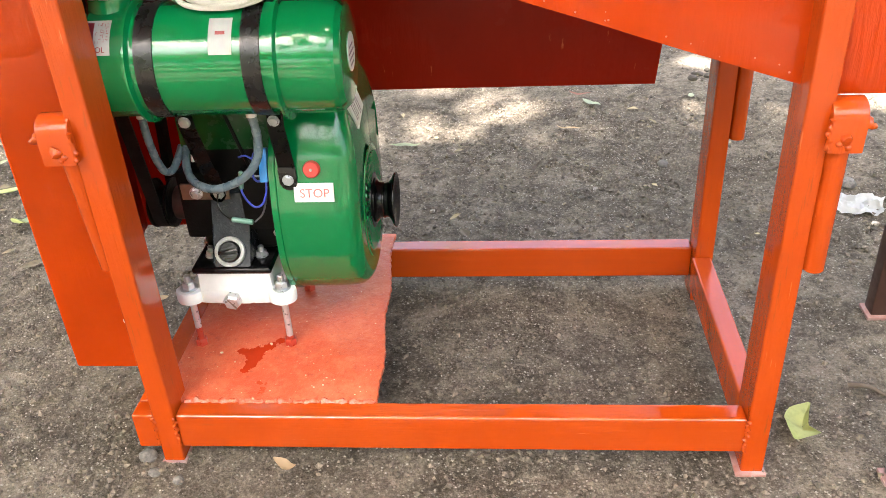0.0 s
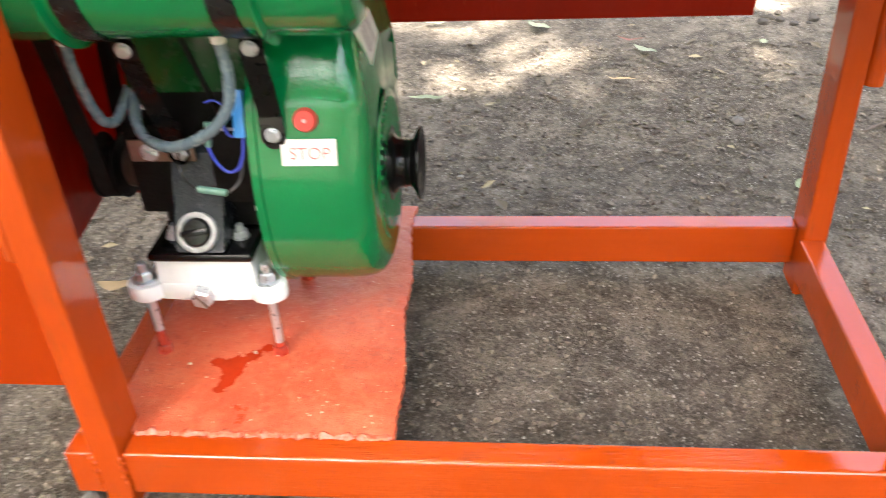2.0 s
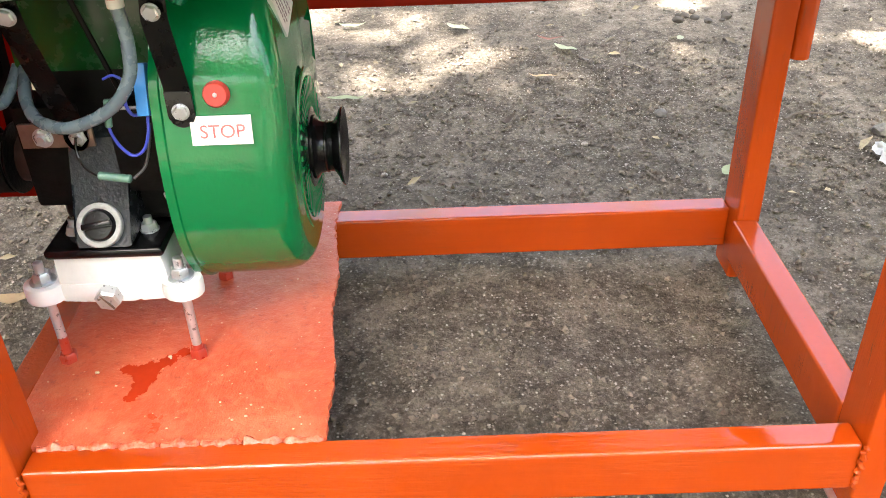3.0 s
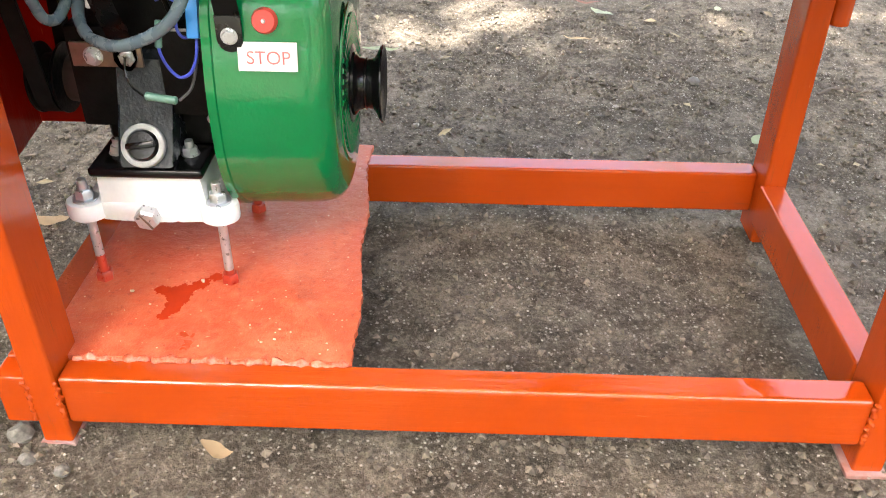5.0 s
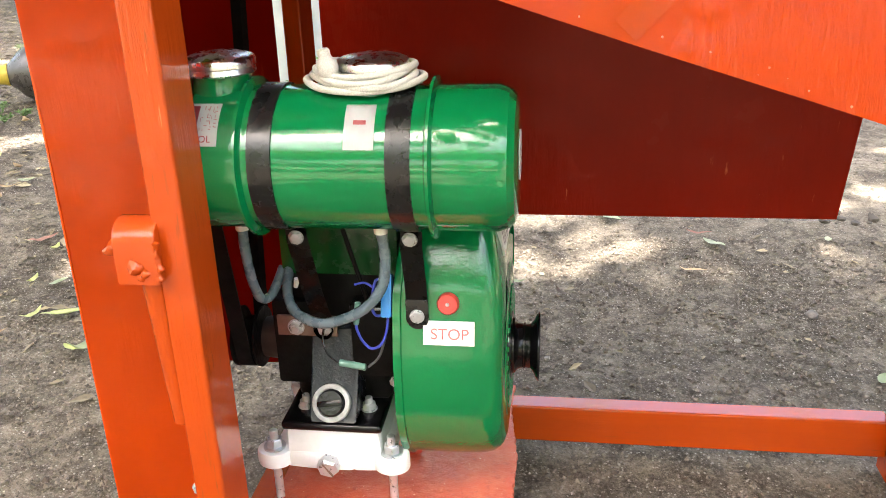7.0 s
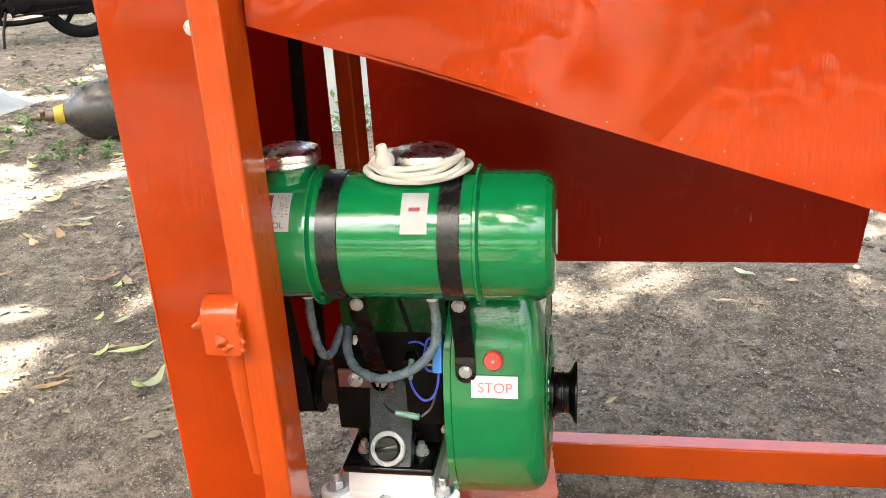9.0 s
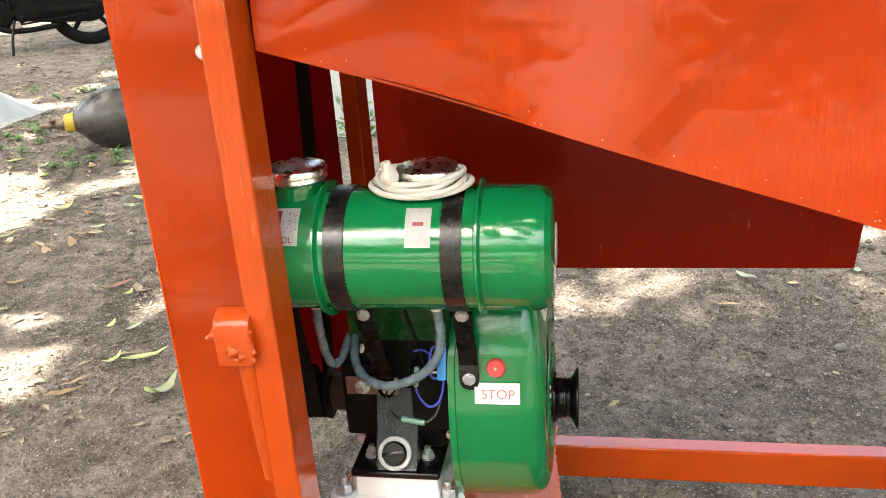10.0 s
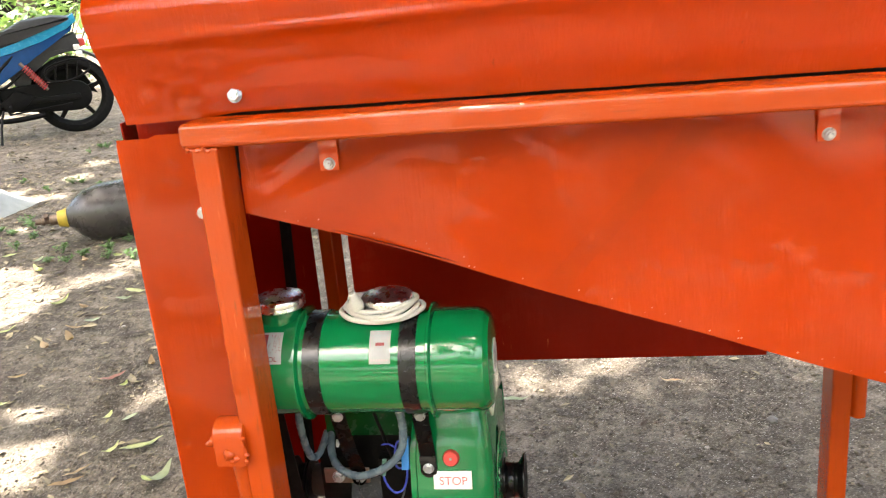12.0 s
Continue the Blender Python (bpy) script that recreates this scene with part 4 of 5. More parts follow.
lab = part("round_label", lathe([(0, 0), (0.0, 0.026), (0.0006, 0.026), (0.0006, 0.0)], (0.3088, TY, TZ + 0.004), (1, 0, 0), 32), paper, tank, "round white label on the tank end")
bm = bmesh.new()
for k, (z, w) in enumerate(((0.012, 0.013), (0.004, 0.018), (-0.004, 0.018), (-0.012, 0.012))):
    box(0.3094, 0.3096, TY - w, TY + w, TZ + z - 0.0012, TZ + z + 0.0018, 0, 2, bm)
part("lettering", bm, grey_ink, lab)
for x in (-0.001, 0.1600):
    neck = part("filler_neck", lathe([(0, 0.024), (0, 0.0335), (0.012, 0.031), (0.020, 0.0305), (0.020, 0.024)], (x, TY + 0.004, TZ + TR - 0.006), (0, 0, 1), 40, None, True), green, tank)
    part("filler_cap", lathe([(-0.004, 0.026), (-0.004, 0.0350), (-0.002, 0.0368), (0.0030, 0.0355), (0.0045, 0.0372), (0.0100, 0.0372), (0.0125, 0.0358), (0.0142, 0.0320), (0.0168, 0.0220), (0.0180, 0.0110), (0.0184, 0.0)], (x, TY + 0.004, TZ + TR + (0.0165 if x < 0.1 else 0.0135)), (0, 0, 1), 48), chrome, neck, "shiny chromed filler cap")

# ---- hoses, wires, coil ----
part("fuel_hose", sweep([(-0.004, 0.150, 0.522), (-0.0055, 0.153, 0.492), (-0.008, 0.168, 0.448), (-0.0065, 0.184, 0.415), (-0.001, 0.200, 0.407), (0.005, 0.214, 0.417), (0.010, 0.232, 0.434)], 0.0060, 12), hose_grey, engine, "milky grey fuel hose")
part("fuel_hose", sweep([(0.1555, 0.147, 0.520), (0.1590, 0.145, 0.485), (0.153, 0.146, 0.450), (0.131, 0.149, 0.421), (0.101, 0.151, 0.404), (0.076, 0.155, 0.397), (0.055, 0.166, 0.396), (0.034, 0.185, 0.398), (0.0215, 0.205, 0.412), (0.018, 0.230, 0.434)], 0.0064, 12), hose_grey, engine, "milky grey fuel hose")
part("hose_spigot", rod((0.030, 0.212, 0.416), (0.033, 0.212, 0.4275), 0.0026, 0.0040, 12), white_plastic, engine, "small white plastic spigot")
for x, y in ((-0.004, 0.150), (0.1555, 0.147)):
    part("hose_collar", lathe([(0, 0.0062), (0, 0.0078), (0.008, 0.0078), (0.008, 0.0062)], (x, y, 0.5155), (0, 0, 1), 16, None, True), white_plastic, engine)
    part("hose_washer", lathe([(0, 0.0060), (0, 0.0092), (0.0035, 0.0092), (0.0035, 0.0060)], (x, y, 0.5240), (0, 0, 1), 16, None, True), red_plastic, engine, "red fibre washer")
coil = part("coil", box(-0.0062, 0.0062, -0.007, 0.007, -0.0260, 0.0250, 0.002), blue_plastic, engine, "blue plastic ignition coil")
coil.matrix_basis = pose(0.1525, 0.1740, 0.4270, -20, 0, 0)
part("wire", sweep([(0.153, 0.170, 0.400), (0.151, 0.166, 0.383), (0.144, 0.163, 0.367), (0.132, 0.163, 0.3615), (0.122, 0.163, 0.371), (0.117, 0.161, 0.386), (0.1162, 0.160, 0.396)], 0.0017, 8), blue_wire, engine, "blue insulated wire")
part("wire", sweep([(0.147, 0.178, 0.446), (0.140, 0.174, 0.445), (0.136, 0.172, 0.430), (0.134, 0.171, 0.412), (0.139, 0.170, 0.402), (0.150, 0.170, 0.403)], 0.0017, 8), blue_wire, engine, "blue insulated wire")
part("wire", sweep([(0.137, 0.174, 0.436), (0.126, 0.176, 0.441), (0.112, 0.186, 0.434)], 0.0014, 8), blue_wire, engine, "blue insulated wire")
part("wire", sweep([(0.068, 0.188, 0.372), (0.067, 0.184, 0.358), (0.074, 0.176, 0.344), (0.088, 0.169, 0.3365)], 0.0013, 8), strap_black, engine)
part("wire", sweep([(0.126, 0.166, 0.334), (0.139, 0.170, 0.346), (0.147, 0.174, 0.370), (0.151, 0.176, 0.39)], 0.0016, 8), plain("grey_wire_sheath", (0.045, 0.045, 0.050), (0.07, 0.07, 0.075), 40, 0.4), engine, "dark grey wire")
part("terminal", box(0.118, 0.146, 0.1755, 0.1775, 0.4055, 0.4085, 0.0004), zinc, engine, "bare metal terminal strip")
part("wire_sleeve", rod((0.0905, 0.1665, 0.3385), (0.1235, 0.1650, 0.3340), 0.0044, None, 14, None, True, 0.001), teal_plastic, engine, "translucent green connector sleeve")
part("wire_sleeve", rod((0.1162, 0.160, 0.394), (0.1190, 0.1655, 0.421), 0.0036, None, 14, None, True, 0.001), teal_plastic, engine, "translucent green connector sleeve")
part("cowl_screw", bolt((0.1560, 0.176, 0.310), (-0.4, -1, 0), 0.0055, 0.006), zinc, engine)

# starter rope laid round the second cap
pts = []
for k in range(66):
    a = 2 * math.pi * k / 16 + 2.7
    ring = 1 + 0.07 * math.sin(k * 0.9) - 0.0034 * k
    pts.append((0.1540 + 0.0575 * ring * math.cos(a), 0.130 + 0.040 * ring * math.sin(a), 0.6895 + 0.0038 * (k / 16) - 0.30 * max(0, abs(0.040 * ring * math.sin(a)) - 0.012) * (1 if math.sin(a) < 0 else 0.4)))
starter_rope = part("starter_rope", sweep(pts, 0.0037, 10, None, 3), cream)
tagged(starter_rope, "cream braided starter rope coiled on the tank", "rope")
part("knot", lathe([(-0.012, 0), (-0.010, 0.007), (-0.003, 0.0105), (0.004, 0.0105), (0.009, 0.007), (0.012, 0.0062), (0.016, 0.0065), (0.0185, 0.005), (0.019, 0)], (0.1215, 0.106, 0.7050), (-0.2, -0.1, 1), 20), cream, starter_rope)


# ---- gravel, stones, leaves and litter on the ground ----
def scatter(name, count, least, most, power, mat, seed, label, near=0.7):
    """Thousands of small uneven lumps bedded in the earth."""
    rnd = random.Random(seed)
    verts, faces = [], []
    base = [Vector(v) for v in ((1, 0, 0), (-0.9, 0.1, 0), (0.1, 0.9, 0), (0, -1, 0.1), (0.1, 0, 0.75), (0, 0.1, -0.6))]
    tris = ((0, 2, 4), (2, 1, 4), (1, 3, 4), (3, 0, 4), (2, 0, 5), (1, 2, 5), (3, 1, 5), (0, 3, 5))
    for k in range(count):
        if rnd.random() < near:
            x, y = rnd.uniform(-1.1, 1.6), rnd.uniform(-0.42, 1.5)
        else:
            x, y = rnd.uniform(-2.6, 2.0), rnd.uniform(-0.3, 3.2)
        if noise.noise((x * 2.2, y * 2.2, 40.0 + seed)) + 0.6 * noise.noise((x * 9, y * 9, seed)) < rnd.uniform(-0.9, 0.4):
            continue
        r = least + (most - least) * rnd.random() ** power
        m = Euler((rnd.uniform(-0.5, 0.5), rnd.uniform(-0.5, 0.5), rnd.uniform(0, 6.3))).to_matrix()
        c = Vector((x, y, ground_z(x, y) + r * 0.35 + 0.001))
        n = len(verts)
        verts += [tuple(c + m @ (v * r * rnd.uniform(0.7, 1.25))) for v in base]
        faces += [tuple(n + i for i in t) for t in tris]
    me = bpy.data.meshes.new(name)
    me.from_pydata(verts, [], faces)
    me.materials.append(mat)
    return tagged(new(name, me), label, name, kind="stuff")


scatter("gravel", 46000, 0.0009, 0.0032, 3.4, gravel_mat, 11, "fine pale gravel scattered over the earth")
scatter("earth_crumbs", 60000, 0.0014, 0.0078, 2.8, crumb_mat, 12, "dark brown crumbs of trodden earth")


def litter(count, seed, far=False):
    """Small flat flakes of dry leaf trodden into the earth, thicker towards the trees."""
    rnd = random.Random(seed)
    verts, faces = [], []
    while len(faces) < count:
        x, y = (rnd.uniform(-6.5, -1.4), rnd.uniform(2.6, 8.5)) if far else (rnd.uniform(-3.2, 1.9), rnd.uniform(0.55, 4.6))
        if rnd.random() > 0.06 + 0.94 * max(0.0, min(1.0, (-x - 0.3 + 0.25 * y) / 1.6)):
            continue
        r = rnd.uniform(0.004, 0.017) * (1.0 if rnd.random() < 0.85 else 1.7) * (1.3 if far else 1.0)
        m = Euler((rnd.uniform(-0.35, 0.35), rnd.uniform(-0.35, 0.35), rnd.uniform(0, 6.3))).to_matrix()
        c = Vector((x, y, ground_z(x, y) + 0.0045))
        n = len(verts)
        w = rnd.uniform(0.25, 0.6)
        verts += [tuple(c + m @ Vector(v)) for v in ((-r, 0, 0), (-0.2 * r, -w * r, 0.12 * r), (r, 0.1 * r, 0), (0.1 * r, w * r, 0.16 * r))]
        faces.append((n, n + 1, n + 2, n + 3))
    me = bpy.data.meshes.new("leaf_litter")
    me.from_pydata(verts, [], faces)
    me.materials.append(litter_mat)
    tagged(new("leaf_litter", me), "broken dry brown leaf bits trodden into the earth", "leaf litter", kind="stuff")


litter(9500, 77)
litter(9000, 78, True)


def leaf_mesh(length, width, curl, seed, half=False):
    """A leaf blade with a midrib fold, cupped and twisted; half: with a bite out of one side."""
    bm = bmesh.new()
    n = 10
    rows = []
    for k in range(n + 1):
        t = k / n
        w = width * math.sin(math.pi * min(1, t * 0.96 + 0.02)) ** 0.8 * (1 - 0.25 * t)
        z = curl * length * (t - 0.5) ** 2 * 2 + 0.08 * length * noise.noise((t * 3, seed, 1.0))
        y = 0.08 * length * noise.noise((t * 2, seed, 4.0))
        a = w * (0.25 if half and t > 0.3 else 1.0)
        rows.append([bm.verts.new((length * (t - 0.5), y - a, z + 0.35 * w + 0.1 * w * noise.noise((t * 7, seed, 2.0)))), bm.verts.new((length * (t - 0.5), y, z)), bm.verts.new((length * (t - 0.5), y + w, z + 0.35 * w + 0.2 * w * noise.noise((t * 6, seed, 3.0))))])
    for a, b in zip(rows, rows[1:]):
        for i in range(2):
            bm.faces.new((a[i], a[i + 1], b[i + 1], b[i]))
    bmesh.ops.solidify(bm, geom=bm.faces[:], thickness=0.0006)
    return bm


def lay_leaf(x, y, length, width, turn, mat, label, curl=0.2, half=False):
    ob = part("fallen_leaf", leaf_mesh(length, width, curl, x * 7 + y * 3, half), mat)
    ob.matrix_basis = pose(x, y, ground_z(x, y) + 0.009, 0, 0, turn)
    tagged(ob, label, "leaf", "fallen leaves on the earth")


PALE, LIME, TAN = "pale green fallen leaf lying on the earth", "yellow-green fallen leaf lying on the earth", "dry tan curled leaf lying on the earth"
DARK, PINK = "dark withered leaf lying on the earth", "reddish dry leaf lying on the earth"
lay_leaf(0.238, 1.150, 0.085, 0.011, 5, leaf_pale, PALE)
lay_leaf(0.757, 1.445, 0.075, 0.013, -50, leaf_pale, PALE)
lay_leaf(0.728, 1.520, 0.070, 0.008, -20, leaf_pink, PINK, 0.3)
lay_leaf(0.980, 0.100, 0.094, 0.034, 62, leaf_lime, "large torn yellow-green leaf lying beside the leg", 0.15, True)
lay_leaf(0.167, -0.020, 0.042, 0.0105, -22, leaf_tan, TAN, 0.55)
lay_leaf(0.575, 1.009, 0.055, 0.009, 40, leaf_dark, DARK, 0.5)
lay_leaf(-0.748, 0.900, 0.060, 0.012, 10, leaf_lime, LIME)
lay_leaf(-0.646, 0.749, 0.050, 0.010, -20, leaf_lime, LIME)
lay_leaf(1.050, 1.482, 0.030, 0.010, 80, leaf_pale, PALE)
lay_leaf(0.496, 1.608, 0.070, 0.016, -35, leaf_pale, PALE)
lay_leaf(0.218, 1.627, 0.070, 0.012, 5, leaf_pale, PALE)
lay_leaf(0.963, 0.780, 0.040, 0.012, 60, leaf_pale, PALE)
lay_leaf(-0.202, 0.435, 0.060, 0.015, 0, leaf_tan, TAN, 0.4)
lay_leaf(-1.243, 1.906, 0.100, 0.018, -10, leaf_lime, LIME)
lay_leaf(-0.740, 0.905, 0.115, 0.013, 35, leaf_lime, LIME)
lay_leaf(-0.617, 0.756, 0.085, 0.018, 65, leaf_pale, PALE, 0.8)
lay_leaf(-1.007, 1.265, 0.080, 0.014, 45, leaf_pink, PINK, 0.3)
lay_leaf(-0.954, 1.227, 0.035, 0.012, 80, leaf_lime, LIME, 0.6)
lay_leaf(-0.918, 1.056, 0.045, 0.010, 85, leaf_lime, LIME, 0.5)
lay_leaf(-0.817, 0.882, 0.060, 0.010, 70, leaf_lime, LIME, 0.5)
lay_leaf(-0.861, 0.788, 0.080, 0.007, 50, leaf_tan, TAN, 0.2)
lay_leaf(-0.860, 0.735, 0.090, 0.012, 30, leaf_tan, TAN, 0.2)
lay_leaf(-1.328, 1.262, 0.060, 0.012, 30, leaf_tan, TAN, 0.3)
lay_leaf(-1.580, 1.636, 0.080, 0.014, 40, leaf_tan, TAN, 0.3)
lay_leaf(-1.083, 1.562, 0.130, 0.008, 33, leaf_dark, DARK, 0.1)
rnd = random.Random(21)
for k in range(34):
    a, q = rnd.uniform(0, 6.28), rnd.gauss(0, 1)
    cx, cy = ((-1.557, 1.919), (-1.592, 2.424), (-1.80, 2.10), (-1.25, 1.55))[k % 4]
    x, y = cx + 0.22 * rnd.gauss(0, 1), cy + 0.22 * q
    mat, label = ((leaf_lime, LIME), (leaf_tan, TAN), (leaf_pale, PALE), (leaf_dark, DARK))[rnd.choice((0, 0, 1, 1, 2, 3))]
    lay_leaf(x, y, rnd.uniform(0.05, 0.11), rnd.uniform(0.010, 0.018), math.degrees(a), mat, label, rnd.uniform(0.1, 0.6))
for k in range(36):
    x, y = rnd.uniform(-2.4, 2.0), rnd.uniform(0.6, 3.4)
    if -0.1 < x < 1.0 and y < 1.0:
        continue
    mat, label = ((leaf_tan, TAN), (leaf_dark, DARK), (leaf_pale, PALE))[rnd.choice((0, 1, 1, 1, 2))]
    lay_leaf(x, y, rnd.uniform(0.03, 0.07), rnd.uniform(0.006, 0.013), rnd.uniform(0, 360), mat, label, rnd.uniform(0.1, 0.6))


def stone(x, y, r, label, mat=stone_mat, squash=0.7):
    bm = bmesh.new()
    bmesh.ops.create_icosphere(bm, subdivisions=2, radius=r)
    for v in bm.verts:
        v.co *= 1 + 0.35 * noise.noise(v.co * (1.2 / r) + Vector((x * 9, y * 9, 0)))
        v.co.z *= squash
    ob = part("stone", bm, mat, None, "", 30)
    ob.matrix_basis = pose(x, y, ground_z(x, y) + r * 0.3)
    tagged(ob, label, "stone", "stones on the earth")


stone(0.905, 1.055, 0.014, "small dark stone on the earth")
stone(1.320, 0.935, 0.022, "dark grey stone on the earth")
stone(-0.040, -0.030, 0.009, "grey stone beside the machine's leg")
stone(-0.062, 0.004, 0.014, "grey stone under the frame's corner")
stone(0.004, -0.045, 0.008, "grey stone beside the machine's leg")
for k in range(26):
    x, y = rnd.uniform(-1.6, 1.7), rnd.uniform(-0.3, 2.2)
    if -0.08 < x < 0.95 and -0.03 < y < 0.56:
        continue
    stone(x, y, rnd.uniform(0.005, 0.010), "small grey stone lying on the earth", gravel_mat)
for k in range(9):
    x, y = 1.15 + 0.07 * rnd.gauss(0, 1), 1.648 + 0.035 * rnd.gauss(0, 1)
    stone(x, y, rnd.uniform(0.006, 0.016), "dark clod of earth", plain("dark_clod", (0.06, 0.05, 0.042), (0.09, 0.075, 0.06), 60, 0.95, 0, 0.6) if k == 0 else bpy.data.materials["dark_clod"])


def twig(x, y, length, turn, thick=0.0035):
    pts = [(length * (k / 4 - 0.5), 0.06 * length * math.sin(k * 2.1 + x * 9), 0.004 * math.sin(k * 1.7)) for k in range(5)]
    ob = part("twig", sweep(pts, thick, 6, None, 4, thick * 0.4), bark)
    ob.matrix_basis = pose(x, y, ground_z(x, y) + thick, 0, 0, turn)
    tagged(ob, "thin dry brown twig lying on the earth", "twig", "twigs on the earth")


twig(1.225, 1.034, 0.16, 12)
twig(1.123, 0.194, 0.075, -20, 0.006)
twig(0.62, 1.30, 0.20, -35, 0.002)
twig(-1.28, 1.72, 0.18, 25)
for k in range(26):
    twig(rnd.uniform(-2.3, -0.45), rnd.uniform(0.75, 2.7), rnd.uniform(0.04, 0.15), rnd.uniform(0, 180), rnd.uniform(0.0012, 0.0028))


def crumpled_paper():
    bm = bmesh.new()
    n = 12
    rows = []
    for j in range(n + 1):
        row = []
        for i in range(n + 1):
            u, v = i / n - 0.5, j / n - 0.5
            q = 1 + 0.25 * noise.noise((u * 3, v * 3, 6))
            row.append(bm.verts.new((0.11 * u * q, 0.085 * v * q, 0.012 + 0.016 * noise.noise((u * 5, v * 5, 2)) + 0.008 * noise.noise((u * 13, v * 13, 3)))))
        rows.append(row)
    for a, b in zip(rows, rows[1:]):
        for i in range(n):
            bm.faces.new((a[i], a[i + 1], b[i + 1], b[i]))
    bmesh.ops.solidify(bm, geom=bm.faces[:], thickness=0.0008)
    return bm


ob = part("paper_scrap", crumpled_paper(), paper, None, "", 25)
ob.matrix_basis = pose(1.312, 0.826, ground_z(1.312, 0.826), 0, 0, -15)
tagged(ob, "crumpled white paper scrap lying on the earth", "paper")

# ---- the brown stand beside the machine ----
stand = thing("metal_stand", "dark brown steel stand on small base plates", "stand")
for x, y in ((1.206, 0.415), (1.088, -0.015)):
    g = ground_z(x, y)
    part("leg", box(x - 0.017, x + 0.017, y - 0.017, y + 0.017, g + 0.006, 0.62, 0.003), rust_brown, stand)
    part("foot_plate", box(x - 0.024, x + 0.024, y - 0.024, y + 0.024, g - 0.001, g + 0.006, 0.001), pinkish, stand, "scuffed reddish foot plate")
part("crossbar", box(1.075, 1.75, -0.03, 0.0, 0.62, 0.65, 0.003), rust_brown, stand)
part("crossbar", box(1.185, 1.75, 0.40, 0.43, 0.62, 0.65, 0.003), rust_brown, stand)
for x, y in ((1.73, 0.415), (1.73, -0.015)):
    part("leg", box(x - 0.017, x + 0.017, y - 0.017, y + 0.017, ground_z(x, y), 0.62, 0.003), rust_brown, stand)

# ---- the gas cylinder lying behind ----
cylinder_steel = plain("worn_grey_brown_cylinder_paint", (0.030, 0.026, 0.025), (0.062, 0.054, 0.052), 9, 0.26, 0.2, 0.2, 0.15)
yellow_paint = plain("yellow_paint", (0.48, 0.34, 0.03), (0.36, 0.25, 0.03), 20, 0.5)
gas = thing("gas_cylinder", "worn grey-brown steel gas cylinder with yellow neck, lying down", "gas cylinder")
part("body", lathe([(0.0, 0.036), (0.01, 0.040), (0.03, 0.060), (0.06, 0.090), (0.10, 0.116), (0.16, 0.131), (0.24, 0.136), (0.95, 0.136), (0.99, 0.130), (1.01, 0.11), (1.015, 0.0)], (0, 0, 0), (1, 0, 0), 48), cylinder_steel, gas)
part("collar", lathe([(-0.030, 0.0), (-0.030, 0.033), (-0.027, 0.036), (-0.004, 0.040), (0.010, 0.045), (0.012, 0.038)], (0, 0, 0), (1, 0, 0), 32), yellow_paint, gas, "yellow painted neck collar")
valve = part("valve", lathe([(-0.125, 0.0), (-0.125, 0.014), (-0.10, 0.014), (-0.098, 0.020), (-0.085, 0.020), (-0.083, 0.016), (-0.065, 0.016), (-0.063, 0.024), (-0.032, 0.026), (-0.030, 0.0)], (0, 0, 0), (1, 0, 0), 20), dull_steel, gas)
part("outlet", rod((-0.075, 0, 0), (-0.075, -0.03, 0.03), 0.012, 0.010), dull_steel, valve)
gas.matrix_basis = pose(-1.855, 2.500, 0.120 + ground_z(-1.65, 2.68), 0, 0, 27)

# ---- a white sack, weeds and a post behind the machine ----
bm = bmesh.new()
n = 60
rows = []
for j in range(n + 1):
    row = []
    for i in range(n + 1):
        u, v = i / n * 2 - 1, j / n * 2 - 1
        x, y = -3.14 + 0.61 * u, 3.00 + 0.42 * v
        h = 0.50 * max(0, 1 - abs(u) ** 1.3) * max(0, 1 - abs(v) ** 1.6)
        row.append(bm.verts.new((x, y, ground_z(x, y) - 0.01 + h + min(1.0, 6 * h) * (0.03 * noise.noise((u * 4, v * 4, 1)) + 0.035 * (0.5 - abs(noise.noise((u * 7 + 3 * v, v * 3, 6))))) + 0.012)))
    rows.append(row)
for a, b in zip(rows, rows[1:]):
    for i in range(n):
        bm.faces.new((a[i], a[i + 1], b[i + 1], b[i]))
bmesh.ops.solidify(bm, geom=bm.faces[:], thickness=0.004)
ob = part("white_sheet", bm, plain("white_woven_plastic", (0.56, 0.56, 0.53), (0.42, 0.43, 0.40), 14, 0.6, 0, 0.5), None, "", 60)
tagged(ob, "white woven plastic sheet heaped on the ground", "sheet")


def weed(x, y, height, count, seed, label="low green weed growing from the earth"):
    r = random.Random(seed)
    root = thing("weed", label, "plant", "weeds", (x, y, ground_z(x, y)))
    stems = bmesh.new()
    verts, faces = [], []
    for k in range(count):
        a, lean = r.uniform(0, 6.28), r.uniform(0.3, 1.1)
        tip = Vector((math.cos(a) * lean * height, math.sin(a) * lean * height, height * r.uniform(0.5, 1.0)))
        sweep([(0, 0, 0), tuple(tip * 0.55 + Vector((0, 0, height * 0.12))), tuple(tip)], 0.0018, 5, stems, 4, 0.0008)
        for m in range(5):
            c = tip * (0.45 + 0.13 * m) + Vector((0, 0, height * 0.1 * (1 - m / 5)))
            d = Vector((r.uniform(-1, 1), r.uniform(-1, 1), r.uniform(-0.2, 0.6))).normalized()
            s = d.cross(Vector((0, 0, 1))).normalized() * r.uniform(0.010, 0.017) * min(1.5, 0.35 + 2.2 * height)
            ln = r.uniform(0.035, 0.06) * min(1.5, 0.35 + 2.2 * height)
            q = len(verts)
            verts += [tuple(c), tuple(c + d * ln * 0.5 + s), tuple(c + d * ln), tuple(c + d * ln * 0.5 - s)]
            faces += [(q, q + 1, q + 2, q + 3)]
    part("stem", stems, weed_green, root)
    me = bpy.data.meshes.new("foliage")
    me.from_pydata(verts, [], faces)
    me.materials.append(weed_green)
    fol = new("foliage", me)
